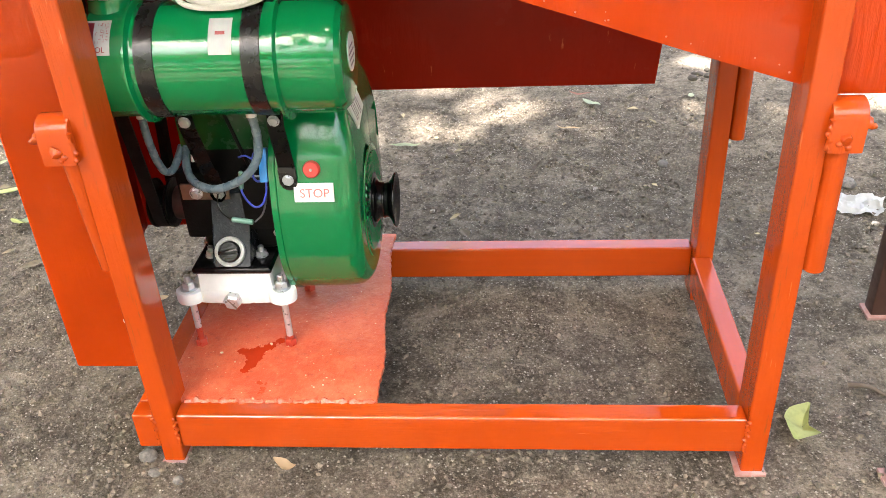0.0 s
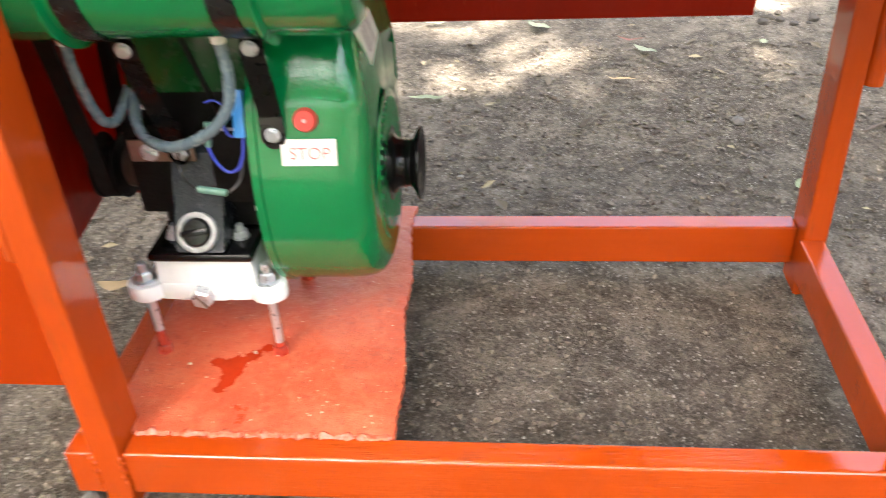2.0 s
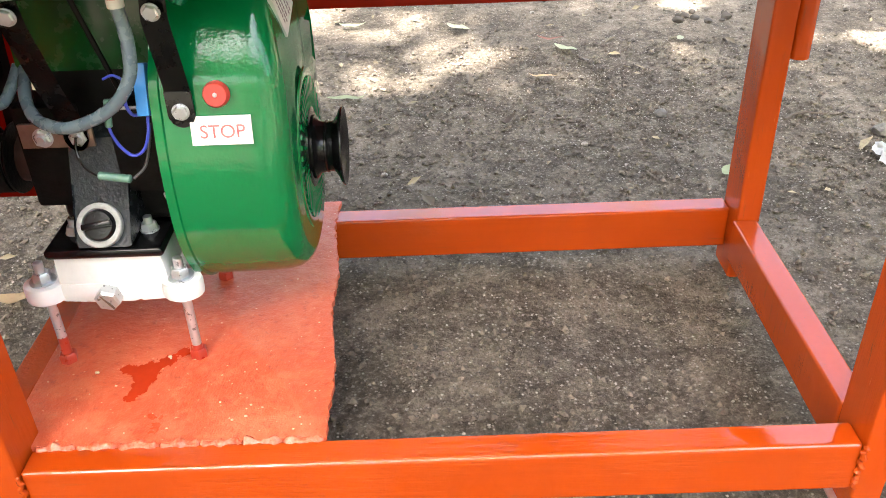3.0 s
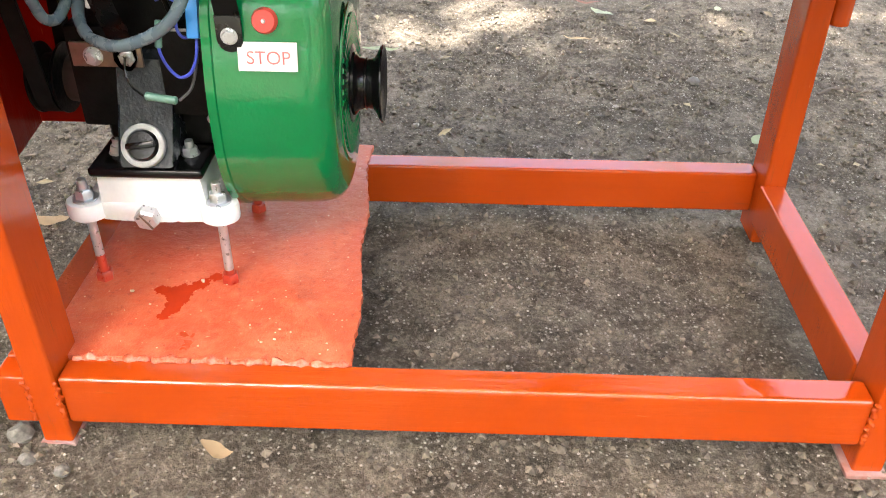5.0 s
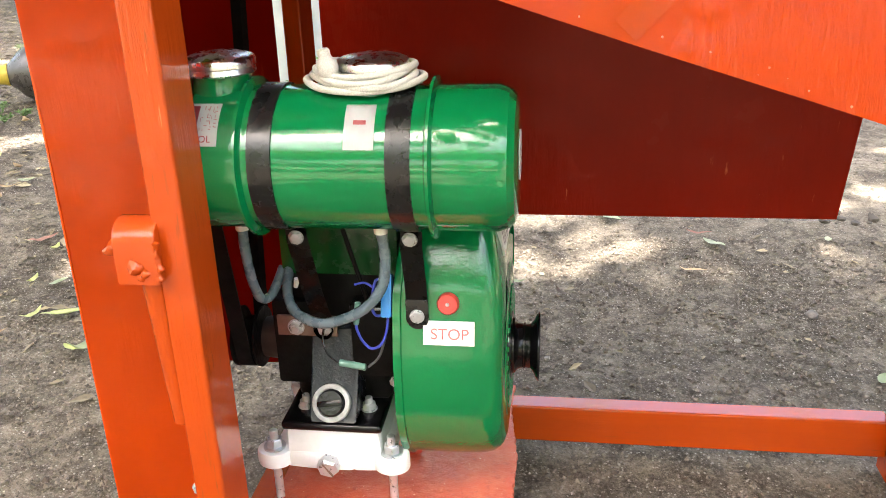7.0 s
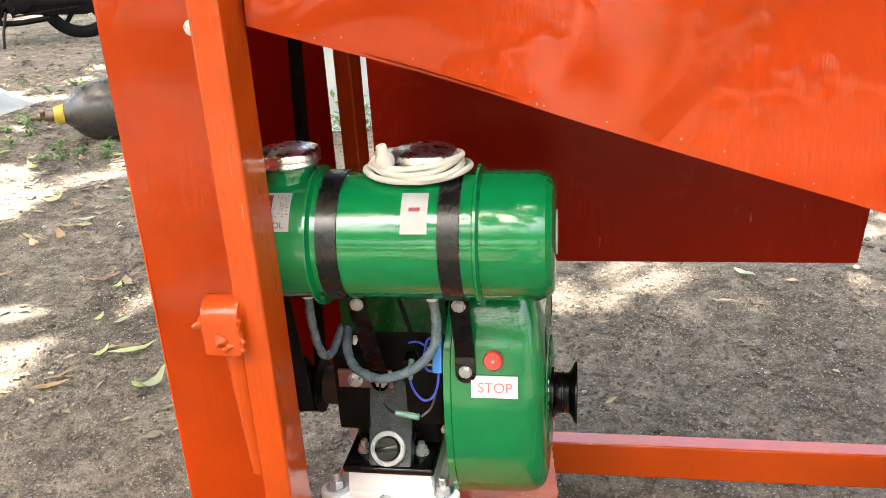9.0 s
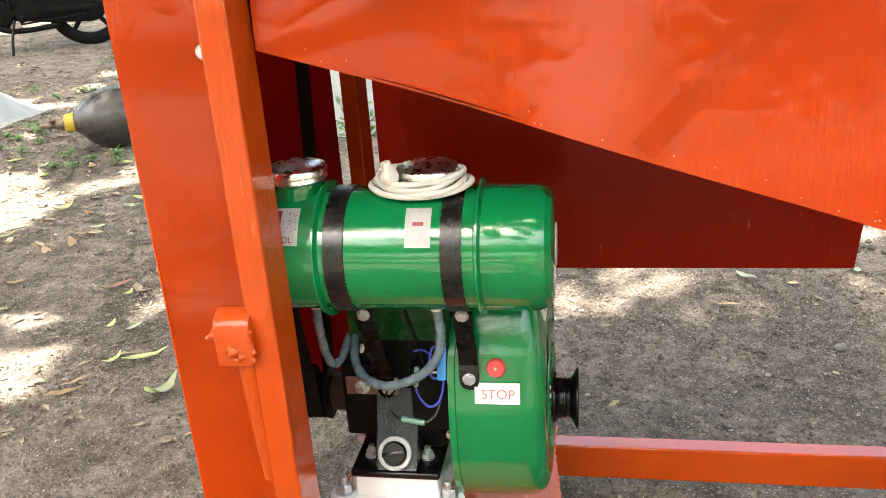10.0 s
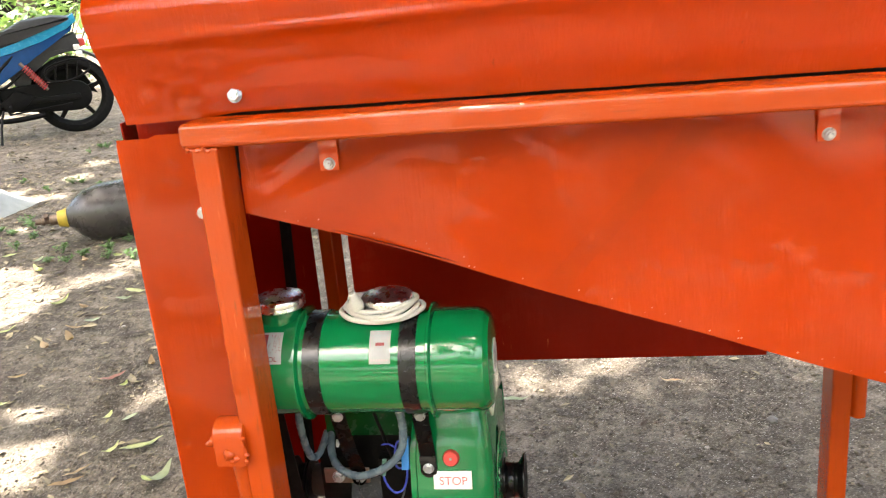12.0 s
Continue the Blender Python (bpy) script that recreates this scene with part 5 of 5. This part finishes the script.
    fol.parent = root


rnd = random.Random(31)
for k in range(30):
    cx, cy = ((-1.75, 2.30), (-2.05, 2.50), (-1.60, 2.42), (-2.30, 2.75), (-2.60, 3.75), (-3.1, 5.0))[k % 6]
    weed(cx + 0.14 * rnd.gauss(0, 1), cy + 0.08 * rnd.gauss(0, 1), rnd.uniform(0.022, 0.05), rnd.randint(6, 11), 200 + k)
weed(-0.600, 2.46, 0.20, 20, 5, "tall green plant growing behind the machine")
ob = part("concrete_post", lathe([(0, 0), (0, 0.135), (0.62, 0.13), (0.64, 0.11), (0.64, 0)], (0, 0, 0), (0, 0, 1), 28), plain("pale_grey_concrete", (0.44, 0.45, 0.44), (0.36, 0.37, 0.36), 12, 0.85, 0, 0.4))
ob.matrix_basis = pose(-0.70, 2.80, ground_z(-0.70, 2.80) - 0.02)
tagged(ob, "short pale grey round concrete post behind the machine", "post")

# ---- the parked motorcycle ----
bike_blue = plain("dark_blue_bike_paint", (0.003, 0.035, 0.125), (0.004, 0.048, 0.165), 20, 0.16, 0, 0.05, shine=0.35)
bike_light = plain("light_blue_bike_paint", (0.010, 0.17, 0.31), (0.015, 0.22, 0.38), 20, 0.22, 0, 0.05, shine=0.35)
seat_black = plain("black_seat_vinyl", (0.014, 0.014, 0.016), (0.025, 0.025, 0.027), 30, 0.5, 0, 0.2)
shock_red = plain("red_spring_paint", (0.40, 0.03, 0.03), (0.30, 0.03, 0.03), 30, 0.4)
bike = thing("motorcycle", "blue motorcycle with a black seat parked on its side stand", "motorcycle")


def bike_wheel(x, r):
    wheel = part("wheel", lathe([(-0.05, r * 0.80), (-0.048, r * 0.92), (-0.03, r * 0.985), (0, r), (0.03, r * 0.985), (0.048, r * 0.92), (0.05, r * 0.80), (0.03, r * 0.745), (-0.03, r * 0.745)], (x, 0, r), (0, 1, 0), 48, None, True), rubber, bike, "black treaded tyre")
    part("rim", lathe([(-0.035, r * 0.755), (-0.025, r * 0.69), (0.025, r * 0.69), (0.035, r * 0.755)], (x, 0, r), (0, 1, 0), 40, None, True), black_paint, wheel)
    part("hub", lathe([(-0.06, 0.0), (-0.06, 0.05), (-0.05, 0.075), (0.05, 0.075), (0.06, 0.05), (0.06, 0)], (x, 0, r), (0, 1, 0), 28), dull_steel, wheel)
    for k in range(5):
        a = 2 * math.pi * k / 5 + 0.3
        d, s = Vector((math.cos(a), 0, math.sin(a))), Vector((-math.sin(a), 0, math.cos(a)))
        c = Vector((x, 0, r))
        bm = bmesh.new()
        q = [c + d * 0.06 + s * 0.022, c + d * r * 0.70 + s * 0.016, c + d * r * 0.70 - s * 0.016, c + d * 0.06 - s * 0.022]
        f = [bm.verts.new(p + Vector((0, -0.018, 0))) for p in q]
        b = [bm.verts.new(p + Vector((0, 0.018, 0))) for p in q]
        bm.faces.new(f)
        bm.faces.new(b)
        for i in range(4):
            bm.faces.new((f[i], f[(i + 1) % 4], b[(i + 1) % 4], b[i]))
        part("spoke", bm, black_paint, wheel)


bike_wheel(0.0, 0.325)
bike_wheel(1.32, 0.325)
part("seat", prism([(-0.09, 0.965), (0.05, 0.985), (0.28, 0.965), (0.42, 0.90), (0.62, 0.845), (0.80, 0.87), (0.78, 0.80), (0.55, 0.755), (0.30, 0.82), (0.05, 0.90), (-0.08, 0.94)], "y", -0.125, 0.125, 0.025), seat_black, bike, "black stepped vinyl seat")
part("seat_base", prism([(-0.10, 0.950), (0.05, 0.925), (0.30, 0.855), (0.62, 0.775), (0.62, 0.645), (0.36, 0.725), (0.16, 0.808), (-0.02, 0.895)], "y", -0.105, 0.105, 0.008), seat_black, bike)
part("tail_stripe", prism([(-0.12, 0.99), (-0.02, 0.94), (0.16, 0.87), (0.36, 0.80), (0.62, 0.735), (0.62, 0.68), (0.40, 0.725), (0.15, 0.795), (-0.05, 0.875), (-0.13, 0.93)], "y", -0.118, 0.118, 0.006), bike_light, bike, "light blue tail stripe")
part("side_panel", prism([(-0.10, 0.905), (0.16, 0.79), (0.40, 0.72), (0.75, 0.68), (0.75, 0.42), (0.60, 0.44), (0.42, 0.55), (0.25, 0.66), (0.05, 0.78), (-0.08, 0.86)], "y", -0.112, 0.112, 0.01), bike_blue, bike, "dark blue side panel")
part("rear_mudguard", prism([(0.345 * math.cos(a) * 1.06, 0.325 + 0.345 * math.sin(a) * 1.06) for a in np.linspace(radians(20), radians(125), 14)] + [(0.345 * math.cos(a), 0.325 + 0.345 * math.sin(a)) for a in np.linspace(radians(125), radians(20), 14)], "y", -0.07, 0.07), seat_black, bike).matrix_basis = Matrix.Translation((0, 0, 0.02)) @ Matrix.Diagonal((-1, 1, 1, 1))
part("tail_lamp", box(-0.17, -0.10, -0.055, 0.055, 0.72, 0.78, 0.015), red_plastic, bike, "red tail lamp")
part("indicator", box(-0.12, -0.07, -0.145, -0.095, 0.70, 0.745, 0.012), white_plastic, bike, "pale indicator lamp")
for y in (-0.11, 0.11):
    shock = part("shock_absorber", rod((0.19, y, 0.40), (0.36, y, 0.64), 0.014), dull_steel, bike)
    pts = [(0.20 + 0.14 * k / 96 + 0.026 * math.cos(k * 0.785) * 0.8, y + 0.026 * math.sin(k * 0.785), 0.42 + 0.19 * k / 96 - 0.026 * math.cos(k * 0.785) * 0.55) for k in range(97)]
    part("spring", sweep(pts, 0.0055, 6, None, 1), shock_red, shock, "red coil spring")
    part("swing_arm", box(-0.05, 0.58, y - 0.012, y + 0.012, 0.300, 0.345, 0.006), black_paint, bike)
case = [(-0.02 + 0.125 * math.cos(a), 0.325 + 0.125 * math.sin(a)) for a in np.linspace(radians(80), radians(280), 14)]
part("chain_case", prism(case + [(0.30, 0.225), (0.62, 0.27), (0.66, 0.36), (0.60, 0.44), (0.25, 0.455)], "y", -0.098, -0.066, 0.008), iron_black, bike)
part("inner_mudguard", prism([(-0.10, 0.84), (0.10, 0.77), (0.42, 0.64), (0.46, 0.52), (0.40, 0.38), (0.33, 0.40), (0.28, 0.55), (0.12, 0.665), (-0.05, 0.69), (-0.13, 0.74)], "y", -0.065, 0.065, 0.01), seat_black, bike)
part("exhaust_pipe", sweep([(0.75, -0.10, 0.30), (0.66, -0.13, 0.21), (0.50, -0.13, 0.185), (0.25, -0.12, 0.20)], 0.022, 10), iron_black, bike)
part("foot_bracket", prism([(0.30, 0.36), (0.44, 0.42), (0.56, 0.34), (0.52, 0.24), (0.40, 0.27)], "y", -0.135, -0.118, 0.004), iron_black, bike)
part("brake_rod", rod((0.02, -0.125, 0.27), (0.52, -0.13, 0.235), 0.007), black_paint, bike)
part("indicator", box(-0.13, -0.08, -0.16, -0.11, 0.655, 0.695, 0.012), white_plastic, bike, "pale indicator lamp")
part("grab_guard", sweep([(-0.16, -0.13, 0.60), (-0.05, -0.14, 0.63), (0.16, -0.14, 0.58), (0.17, -0.14, 0.48), (0.02, -0.14, 0.46), (-0.14, -0.14, 0.52), (-0.165, -0.13, 0.59)], 0.010, 8), black_paint, bike)
for x in (-0.08, 0.0, 0.09):
    part("guard_bar", sweep([(x, -0.14, 0.62), (x + 0.03, -0.14, 0.47)], 0.007, 8), black_paint, bike)
part("silencer", rod((-0.10, 0.16, 0.42), (0.60, 0.14, 0.30), 0.045, 0.035, 20), iron_black, bike, "black exhaust silencer")
part("hugger", prism([(-0.20, 0.30), (-0.10, 0.52), (0.10, 0.60), (0.32, 0.56), (0.40, 0.42), (0.20, 0.46), (0.0, 0.44), (-0.12, 0.34)], "y", 0.055, 0.09, 0.006), iron_black, bike)
block = part("engine_block", lathe([(-0.13, 0.0), (-0.13, 0.07), (-0.115, 0.105), (-0.08, 0.125), (0.08, 0.125), (0.12, 0.10), (0.13, 0.0)], (0.66, 0, 0.335), (0, 1, 0), 32), iron_black, bike, "black engine casing")
part("clutch_cover", lathe([(-0.15, 0.0), (-0.15, 0.05), (-0.13, 0.085), (0.12, 0.09), (0.12, 0.0)], (0.84, 0, 0.315), (0, 1, 0), 28), iron_black, block)
for k in range(7):
    part("cooling_fin", box(0.845 + 0.012 * k, 0.975 + 0.012 * k, -0.085, 0.085, 0.400 + 0.022 * k, 0.408 + 0.022 * k, 0.002), iron_black, block)
part("cylinder_barrel", rod((0.90, 0, 0.38), (0.99, 0, 0.56), 0.055, 0.05, 18), iron_black, block)
part("frame_tube", sweep([(0.40, -0.10, 0.70), (0.55, -0.11, 0.55), (0.58, -0.11, 0.35), (0.62, -0.10, 0.20)], 0.014, 8), black_paint, bike)
part("frame_tube", sweep([(0.30, -0.10, 0.60), (0.48, -0.11, 0.47), (0.56, -0.11, 0.44)], 0.012, 8), black_paint, bike)
part("gear_lever", sweep([(0.66, -0.15, 0.28), (0.76, -0.17, 0.25), (0.80, -0.19, 0.27)], 0.007, 6), dull_steel, bike)
part("foot_peg", rod((0.50, -0.10, 0.30), (0.50, -0.24, 0.30), 0.013), rubber, bike)
part("side_stand", sweep([(0.56, -0.12, 0.27), (0.60, -0.18, 0.14), (0.62, -0.24, 0.015)], 0.011, 8), black_paint, bike)
part("fuel_tank", prism([(0.72, 0.80), (0.80, 0.94), (0.98, 0.98), (1.12, 0.92), (1.14, 0.78), (0.90, 0.72)], "y", -0.13, 0.13, 0.05), bike_blue, bike)
for y in (-0.075, 0.075):
    part("fork", rod((1.32, y, 0.325), (1.10, y, 0.98), 0.018), dull_steel, bike)
part("handlebar", sweep([(1.02, -0.36, 1.04), (1.08, -0.2, 1.05), (1.10, 0, 1.0), (1.08, 0.2, 1.05), (1.02, 0.36, 1.04)], 0.012, 10), black_paint, bike)
part("headlamp", lathe([(0, 0), (0, 0.06), (0.08, 0.085), (0.09, 0.08), (0.10, 0)], (1.15, 0, 0.88), (1, 0, 0), 24), bike_blue, bike)
for ob in bike.children_recursive:
    if ob.type == "MESH" and ob.name.split(".")[0] in ("chain_case", "exhaust_pipe", "foot_bracket", "brake_rod", "indicator", "grab_guard", "guard_bar", "foot_peg", "side_stand", "frame_tube", "gear_lever", "silencer", "hugger"):
        ob.data.transform(Matrix.Diagonal((1, -1, 1, 1)))
        ob.data.flip_normals()
bike.matrix_basis = pose(-3.80, 5.99, ground_z(-3.8, 5.9) - 0.002, 0, 0, 212)
bike.rotation_euler.rotate_axis("X", radians(-3))


# ---- trees ----
def leaf_cloud(name, centres, size, parent, material, seed, flat=0.5):
    """Many single leaves, each two bent facets, at the given places."""
    r = random.Random(seed)
    verts, faces = [], []
    for c in centres:
        d = Vector((r.gauss(0, 1), r.gauss(0, 1), r.gauss(0, flat))).normalized()
        s = d.cross(Vector((r.gauss(0, 0.4), r.gauss(0, 0.4), 1))).normalized()
        ln = size * r.uniform(0.7, 1.3)
        up = Vector((0, 0, 0.12 * ln))
        q = len(verts)
        verts += [tuple(c - d * ln / 2), tuple(c + s * ln * 0.24 + up), tuple(c + d * ln / 2), tuple(c - s * ln * 0.24 + up)]
        faces += [(q, q + 1, q + 2), (q, q + 2, q + 3)]
    me = bpy.data.meshes.new(name)
    me.from_pydata(verts, [], faces)
    me.materials.append(material)
    ob = new(name, me)
    ob.parent = parent
    return ob


def tree_wood(root, height, r, spread, seed, reach=()):
    rnd = random.Random(seed)
    part("trunk", sweep([(0, 0, -0.1), (0.03 * height * rnd.uniform(-1, 1), 0.02 * height, height * 0.35), (0.04 * height * rnd.uniform(-1, 1), 0, height * 0.7), (0, 0, height)], r, 14, None, 6, r * 0.35), bark, root)
    for k in range(7):
        a = 2 * math.pi * k / 7 + rnd.uniform(-0.3, 0.3)
        z = height * rnd.uniform(0.45, 0.85)
        e = Vector((math.cos(a) * spread, math.sin(a) * spread, height * rnd.uniform(0.9, 1.15)))
        part("limb", sweep([(0, 0, z), tuple(Vector((0, 0, z)).lerp(e, 0.5) + Vector((0, 0, 0.2))), tuple(e)], r * 0.35, 8, None, 5, r * 0.06), bark, root)


# openings in the crowns through which the sun reaches the ground
# the last one is out of view, added for bounce light
REAR_GAPS = [(0.275, 1.322, 0.032), (0.34, 1.25, 0.03), (0.41, 1.25, 0.022), (0.262, 1.235, 0.022), (0.43, 1.335, 0.02), (0.52, 1.365, 0.042), (0.6, 1.43, 0.026), (0.555, 1.432, 0.018),
             (0.395, 1.434, 0.026), (0.23, 1.59, 0.045), (0.14, 1.72, 0.055), (0.375, 1.7, 0.045), (0.54, 1.69, 0.04), (0.44, 1.54, 0.022), (0.05, 1.85, 0.06), (0.22, 1.87, 0.05),
             (1.14, 1.79, 0.05), (1.65, 2.28, 0.2), (1.9, 2.7, 0.2), (1.55, 1.45, 0.07), (1.3, 1.9, 0.06), (2.3, 0.2, 0.3)]
# the last two are out of view, added to bounce light onto the guard
LEFT_GAPS = [(-1.4, 2.25, 0.07), (-1.5, 2.08, 0.08), (-1.62, 1.9, 0.1), (-1.77, 1.95, 0.12), (-1.56, 1.93, 0.06), (-1.64, 1.72, 0.08), (-1.87, 2.12, 0.13), (-1.77, 1.76, 0.11),
             (-2.0, 1.95, 0.12), (-0.835, 1.2, 0.045), (-0.876, 1.135, 0.028), (-1.206, 1.076, 0.04), (-1.14, 1.085, 0.028), (-0.966, 0.95, 0.028), (-1.04, 0.858, 0.07), (-1.01, 0.92, 0.04),
             (-1.0, 0.758, 0.055), (-1.12, 0.8, 0.1), (-1.25, 0.75, 0.1), (-1.75, 0.25, 0.16), (-2.3, 0.7, 0.25)]
FAR_GAPS = [(-2.886, 3.6, 0.15), (-2.62, 3.42, 0.12), (-2.52, 3.48, 0.08), (-2.66, 4.04, 0.1), (-2.77, 4.44, 0.1), (-2.25, 2.8, 0.06), (-3.20, 3.15, 0.55), (-2.85, 3.05, 0.16),
            (-2.95, 3.25, 0.12), (-5.5, 7.5, 0.5), (-2.4, 6.0, 0.2)]
# all out of view, placed for bounce light and reflections in the paint
FRONT_GAPS = [(-1.6, -0.55, 0.25), (-1.35, -1.75, 0.24), (-0.6, -1.25, 0.26), (0.15, -1.52, 0.33), (0.8, -1.15, 0.22), (1.45, -1.58, 0.3), (2.25, -1.2, 0.28), (0.55, -2.5, 0.22),
              (-1.95, -2.6, 0.42), (1.95, -2.75, 0.36)]
# unseen leaf patches added in front, to darken parts of the chute's reflection
FRONT_SHADE = [(0.75, -2.6, 0.55), (0.95, -3.5, 0.6), (2.7, -2.7, 0.5), (-0.35, -4.6, 0.5), (2.4, -4.3, 0.6), (-2.9, -3.4, 0.6)]
GAPS = REAR_GAPS + LEFT_GAPS + FAR_GAPS + FRONT_GAPS


def shade_places(x0, x1, y0, y1, count, seed, thin=0.0, low=4.6, high=6.4):
    """Leaf places in a crown 4.5 to 6.5 m up, open where the sun comes through; thin: the share kept over the machine's front."""
    r = random.Random(seed)
    out = []
    while len(out) < count:
        gx, gy = r.uniform(x0, x1), r.uniform(y0, y1)
        ragged = 0.9 + 0.75 * noise.noise((gx * 2.6, gy * 2.6, 50))
        if any((gx - a) ** 2 + (gy - b) ** 2 < (q + 0.028) ** 2 * (1.0 if q < 0.13 else ragged) for a, b, q in GAPS):
            continue
        if noise.noise((gx * 0.9, gy * 0.9, 70)) > 0.42 + 0.2 * r.random():
            continue
        # crown ends in front, except FRONT_SHADE, so open sky reflects in the paint
        if high > 5 and not any((gx - a) ** 2 + (gy - b) ** 2 < (q * ragged) ** 2 for a, b, q in FRONT_SHADE) and gy < -1.8 + 0.35 * noise.noise((gx * 0.62, 30.0, 2.0)) + 0.6 * noise.noise((gx * 2.1, gy * 2.1, 9.0)):
            continue
        if thin and -0.15 < gx < 1.25 and (-0.30 < gy < 0.45 and r.random() > thin or gy > 0.70 and r.random() > 0.35):
            continue
        if 0.1 < gx < 0.8 and 0.75 < gy < 2.1 and r.random() > 0.8:
            continue
        h = r.uniform(low, high) * (1.7 if 0.1 < gx < 0.9 and gy > 0.7 else 1.0)
        out.append(Vector((gx, gy, 0)) + SUN_FROM * (h / SUN_FROM.z))
    return out


def shade_tree(x, y, area, count, seed):
    root = thing("shade_tree", "broad leafy tree casting dappled shade over the yard", "tree", "trees round the yard", (x, y, ground_z(x, y)))
    tree_wood(root, 4.6, 0.20, 2.2, seed)
    inner = (max(area[0], -1.0), min(area[1], 1.5), max(area[2], -0.15), min(area[3], 1.15))
    found = shade_places(*area, count, seed) + (shade_places(*inner, 3200, seed + 5, 0.42) if inner[3] > inner[2] else [])
    places = [p - Vector((x, y, ground_z(x, y))) for p in found]
    leaf_cloud("crown", places, 0.15, root, crown_green, seed)


shade_tree(3.6, -1.6, (0.0, 4.6, -6.0, 4.5), 26000, 41)
shade_tree(-3.4, -2.4, (-4.6, 0.0, -5.0, 4.5), 33000, 42)


# unseen low trees, added so less bright ground reflects in the sheets
def added_front_tree(x, y, area, count, seed):
    root = thing("shade_tree", "unseen low tree added to shade the ground in front", "tree", "trees round the yard", (x, y, ground_z(x, y)))
    tree_wood(root, 2.6, 0.14, 1.8, seed)
    places = [p - Vector((x, y, ground_z(x, y))) for p in shade_places(*area, count, seed, 0.0, 2.3, 3.6)]
    leaf_cloud("crown", places, 0.17, root, crown_green, seed)


added_front_tree(-2.6, -7.2, (-6.5, -0.4, -9.0, -4.0), 9000, 46)
added_front_tree(3.2, -7.4, (-0.4, 6.5, -9.0, -4.1), 9500, 47)
shade_tree(-6.4, 6.6, (-8.0, -1.2, 4.2, 9.5), 36000, 43)


def yard_tree(x, y, height, seed):
    root = thing("tree", "leafy green tree at the edge of the yard", "tree", "trees round the yard", (x, y, ground_z(x, y)))
    tree_wood(root, height * 0.75, 0.11 + 0.01 * height, height * 0.3, seed)
    r = random.Random(seed)
    places = []
    for k in range(26):
        a, q = r.uniform(0, 6.28), height * 0.34 * r.random() ** 0.6
        c = Vector((q * math.cos(a), q * math.sin(a), height * r.uniform(0.42, 1.0)))
        places += [c + Vector([r.gauss(0, 0.10 * height) for _ in range(3)]) for _ in range(46)]
    leaf_cloud("crown", places, 0.26, root, crown_green, seed)


# the last four, out of view, are sized to bound the sky reflected in the tank
for k, (x, y, h) in enumerate(((-7.6, 11.5, 5.5), (-10.5, 10.0, 6.0), (-5.5, 14.0, 6.5), (-13, 14, 7), (-1, 15, 6.5), (4.5, 13, 6), (9, 8, 6), (10, 1, 6.5), (-11, 3, 6), (-10, -6, 6.5), (8, -8, 6.5), (-7.5, -11.0, 7.4), (-3.0, -11.6, 7.9), (1.2, -11.0, 7.5), (5.4, -11.6, 7.9))):
    yard_tree(x, y, h, 60 + k)


def far_woods():
    r = random.Random(90)
    places = []
    for k in range(420):
        a, q = r.uniform(0, 6.283), r.uniform(16, 24)
        # two unseen gaps let low sky reflect as glows on the chute
        if 4.31 < a < 4.70 or 4.94 < a < 5.32:
            continue
        c = Vector((q * math.cos(a), q * math.sin(a), 0))
        c.z = ground_z(c.x, c.y) + 4.0 * r.random() ** 1.4
        places += [c + Vector([r.gauss(0, 0.7) for _ in range(3)]) for _ in range(46)]
    ob = leaf_cloud("far_woods", places, 0.5, None, weed_green, 91)
    return tagged(ob, "sunlit green thicket round the yard, gapped in front for sky reflections", "woods", kind="stuff")


far_woods()


def shrub(x, y, r0, seed):
    r = random.Random(seed)
    root = thing("shrub", "sunlit green shrub at the edge of the yard", "shrub", "shrubs round the yard", (x, y, ground_z(x, y)))
    stems = bmesh.new()
    for k in range(7):
        a = r.uniform(0, 6.28)
        sweep([(0, 0, -0.05), (0.4 * r0 * math.cos(a), 0.4 * r0 * math.sin(a), 0.6 * r0), (0.8 * r0 * math.cos(a), 0.8 * r0 * math.sin(a), 1.3 * r0)], 0.02, 6, stems, 4, 0.006)
    part("stems", stems, bark, root)
    places = []
    for k in range(18):
        c = Vector((r.gauss(0, 0.5), r.gauss(0, 0.5), 0.35 + abs(r.gauss(0.3, 0.4)))) * r0
        places += [c + Vector([r.gauss(0, 0.2 * r0) for _ in range(3)]) for _ in range(40)]
    leaf_cloud("foliage", places, 0.16, root, weed_green, seed)


for k, (x, y, q) in enumerate(((-6.2, 9.6, 0.9), (-7.8, 8.6, 1.0), (-9.4, 8.2, 1.0), (-5.0, 10.4, 1.0), (-3.4, 10.5, 0.9), (-8.6, 10.6, 1.2))):
    shrub(x, y, q, 120 + k)
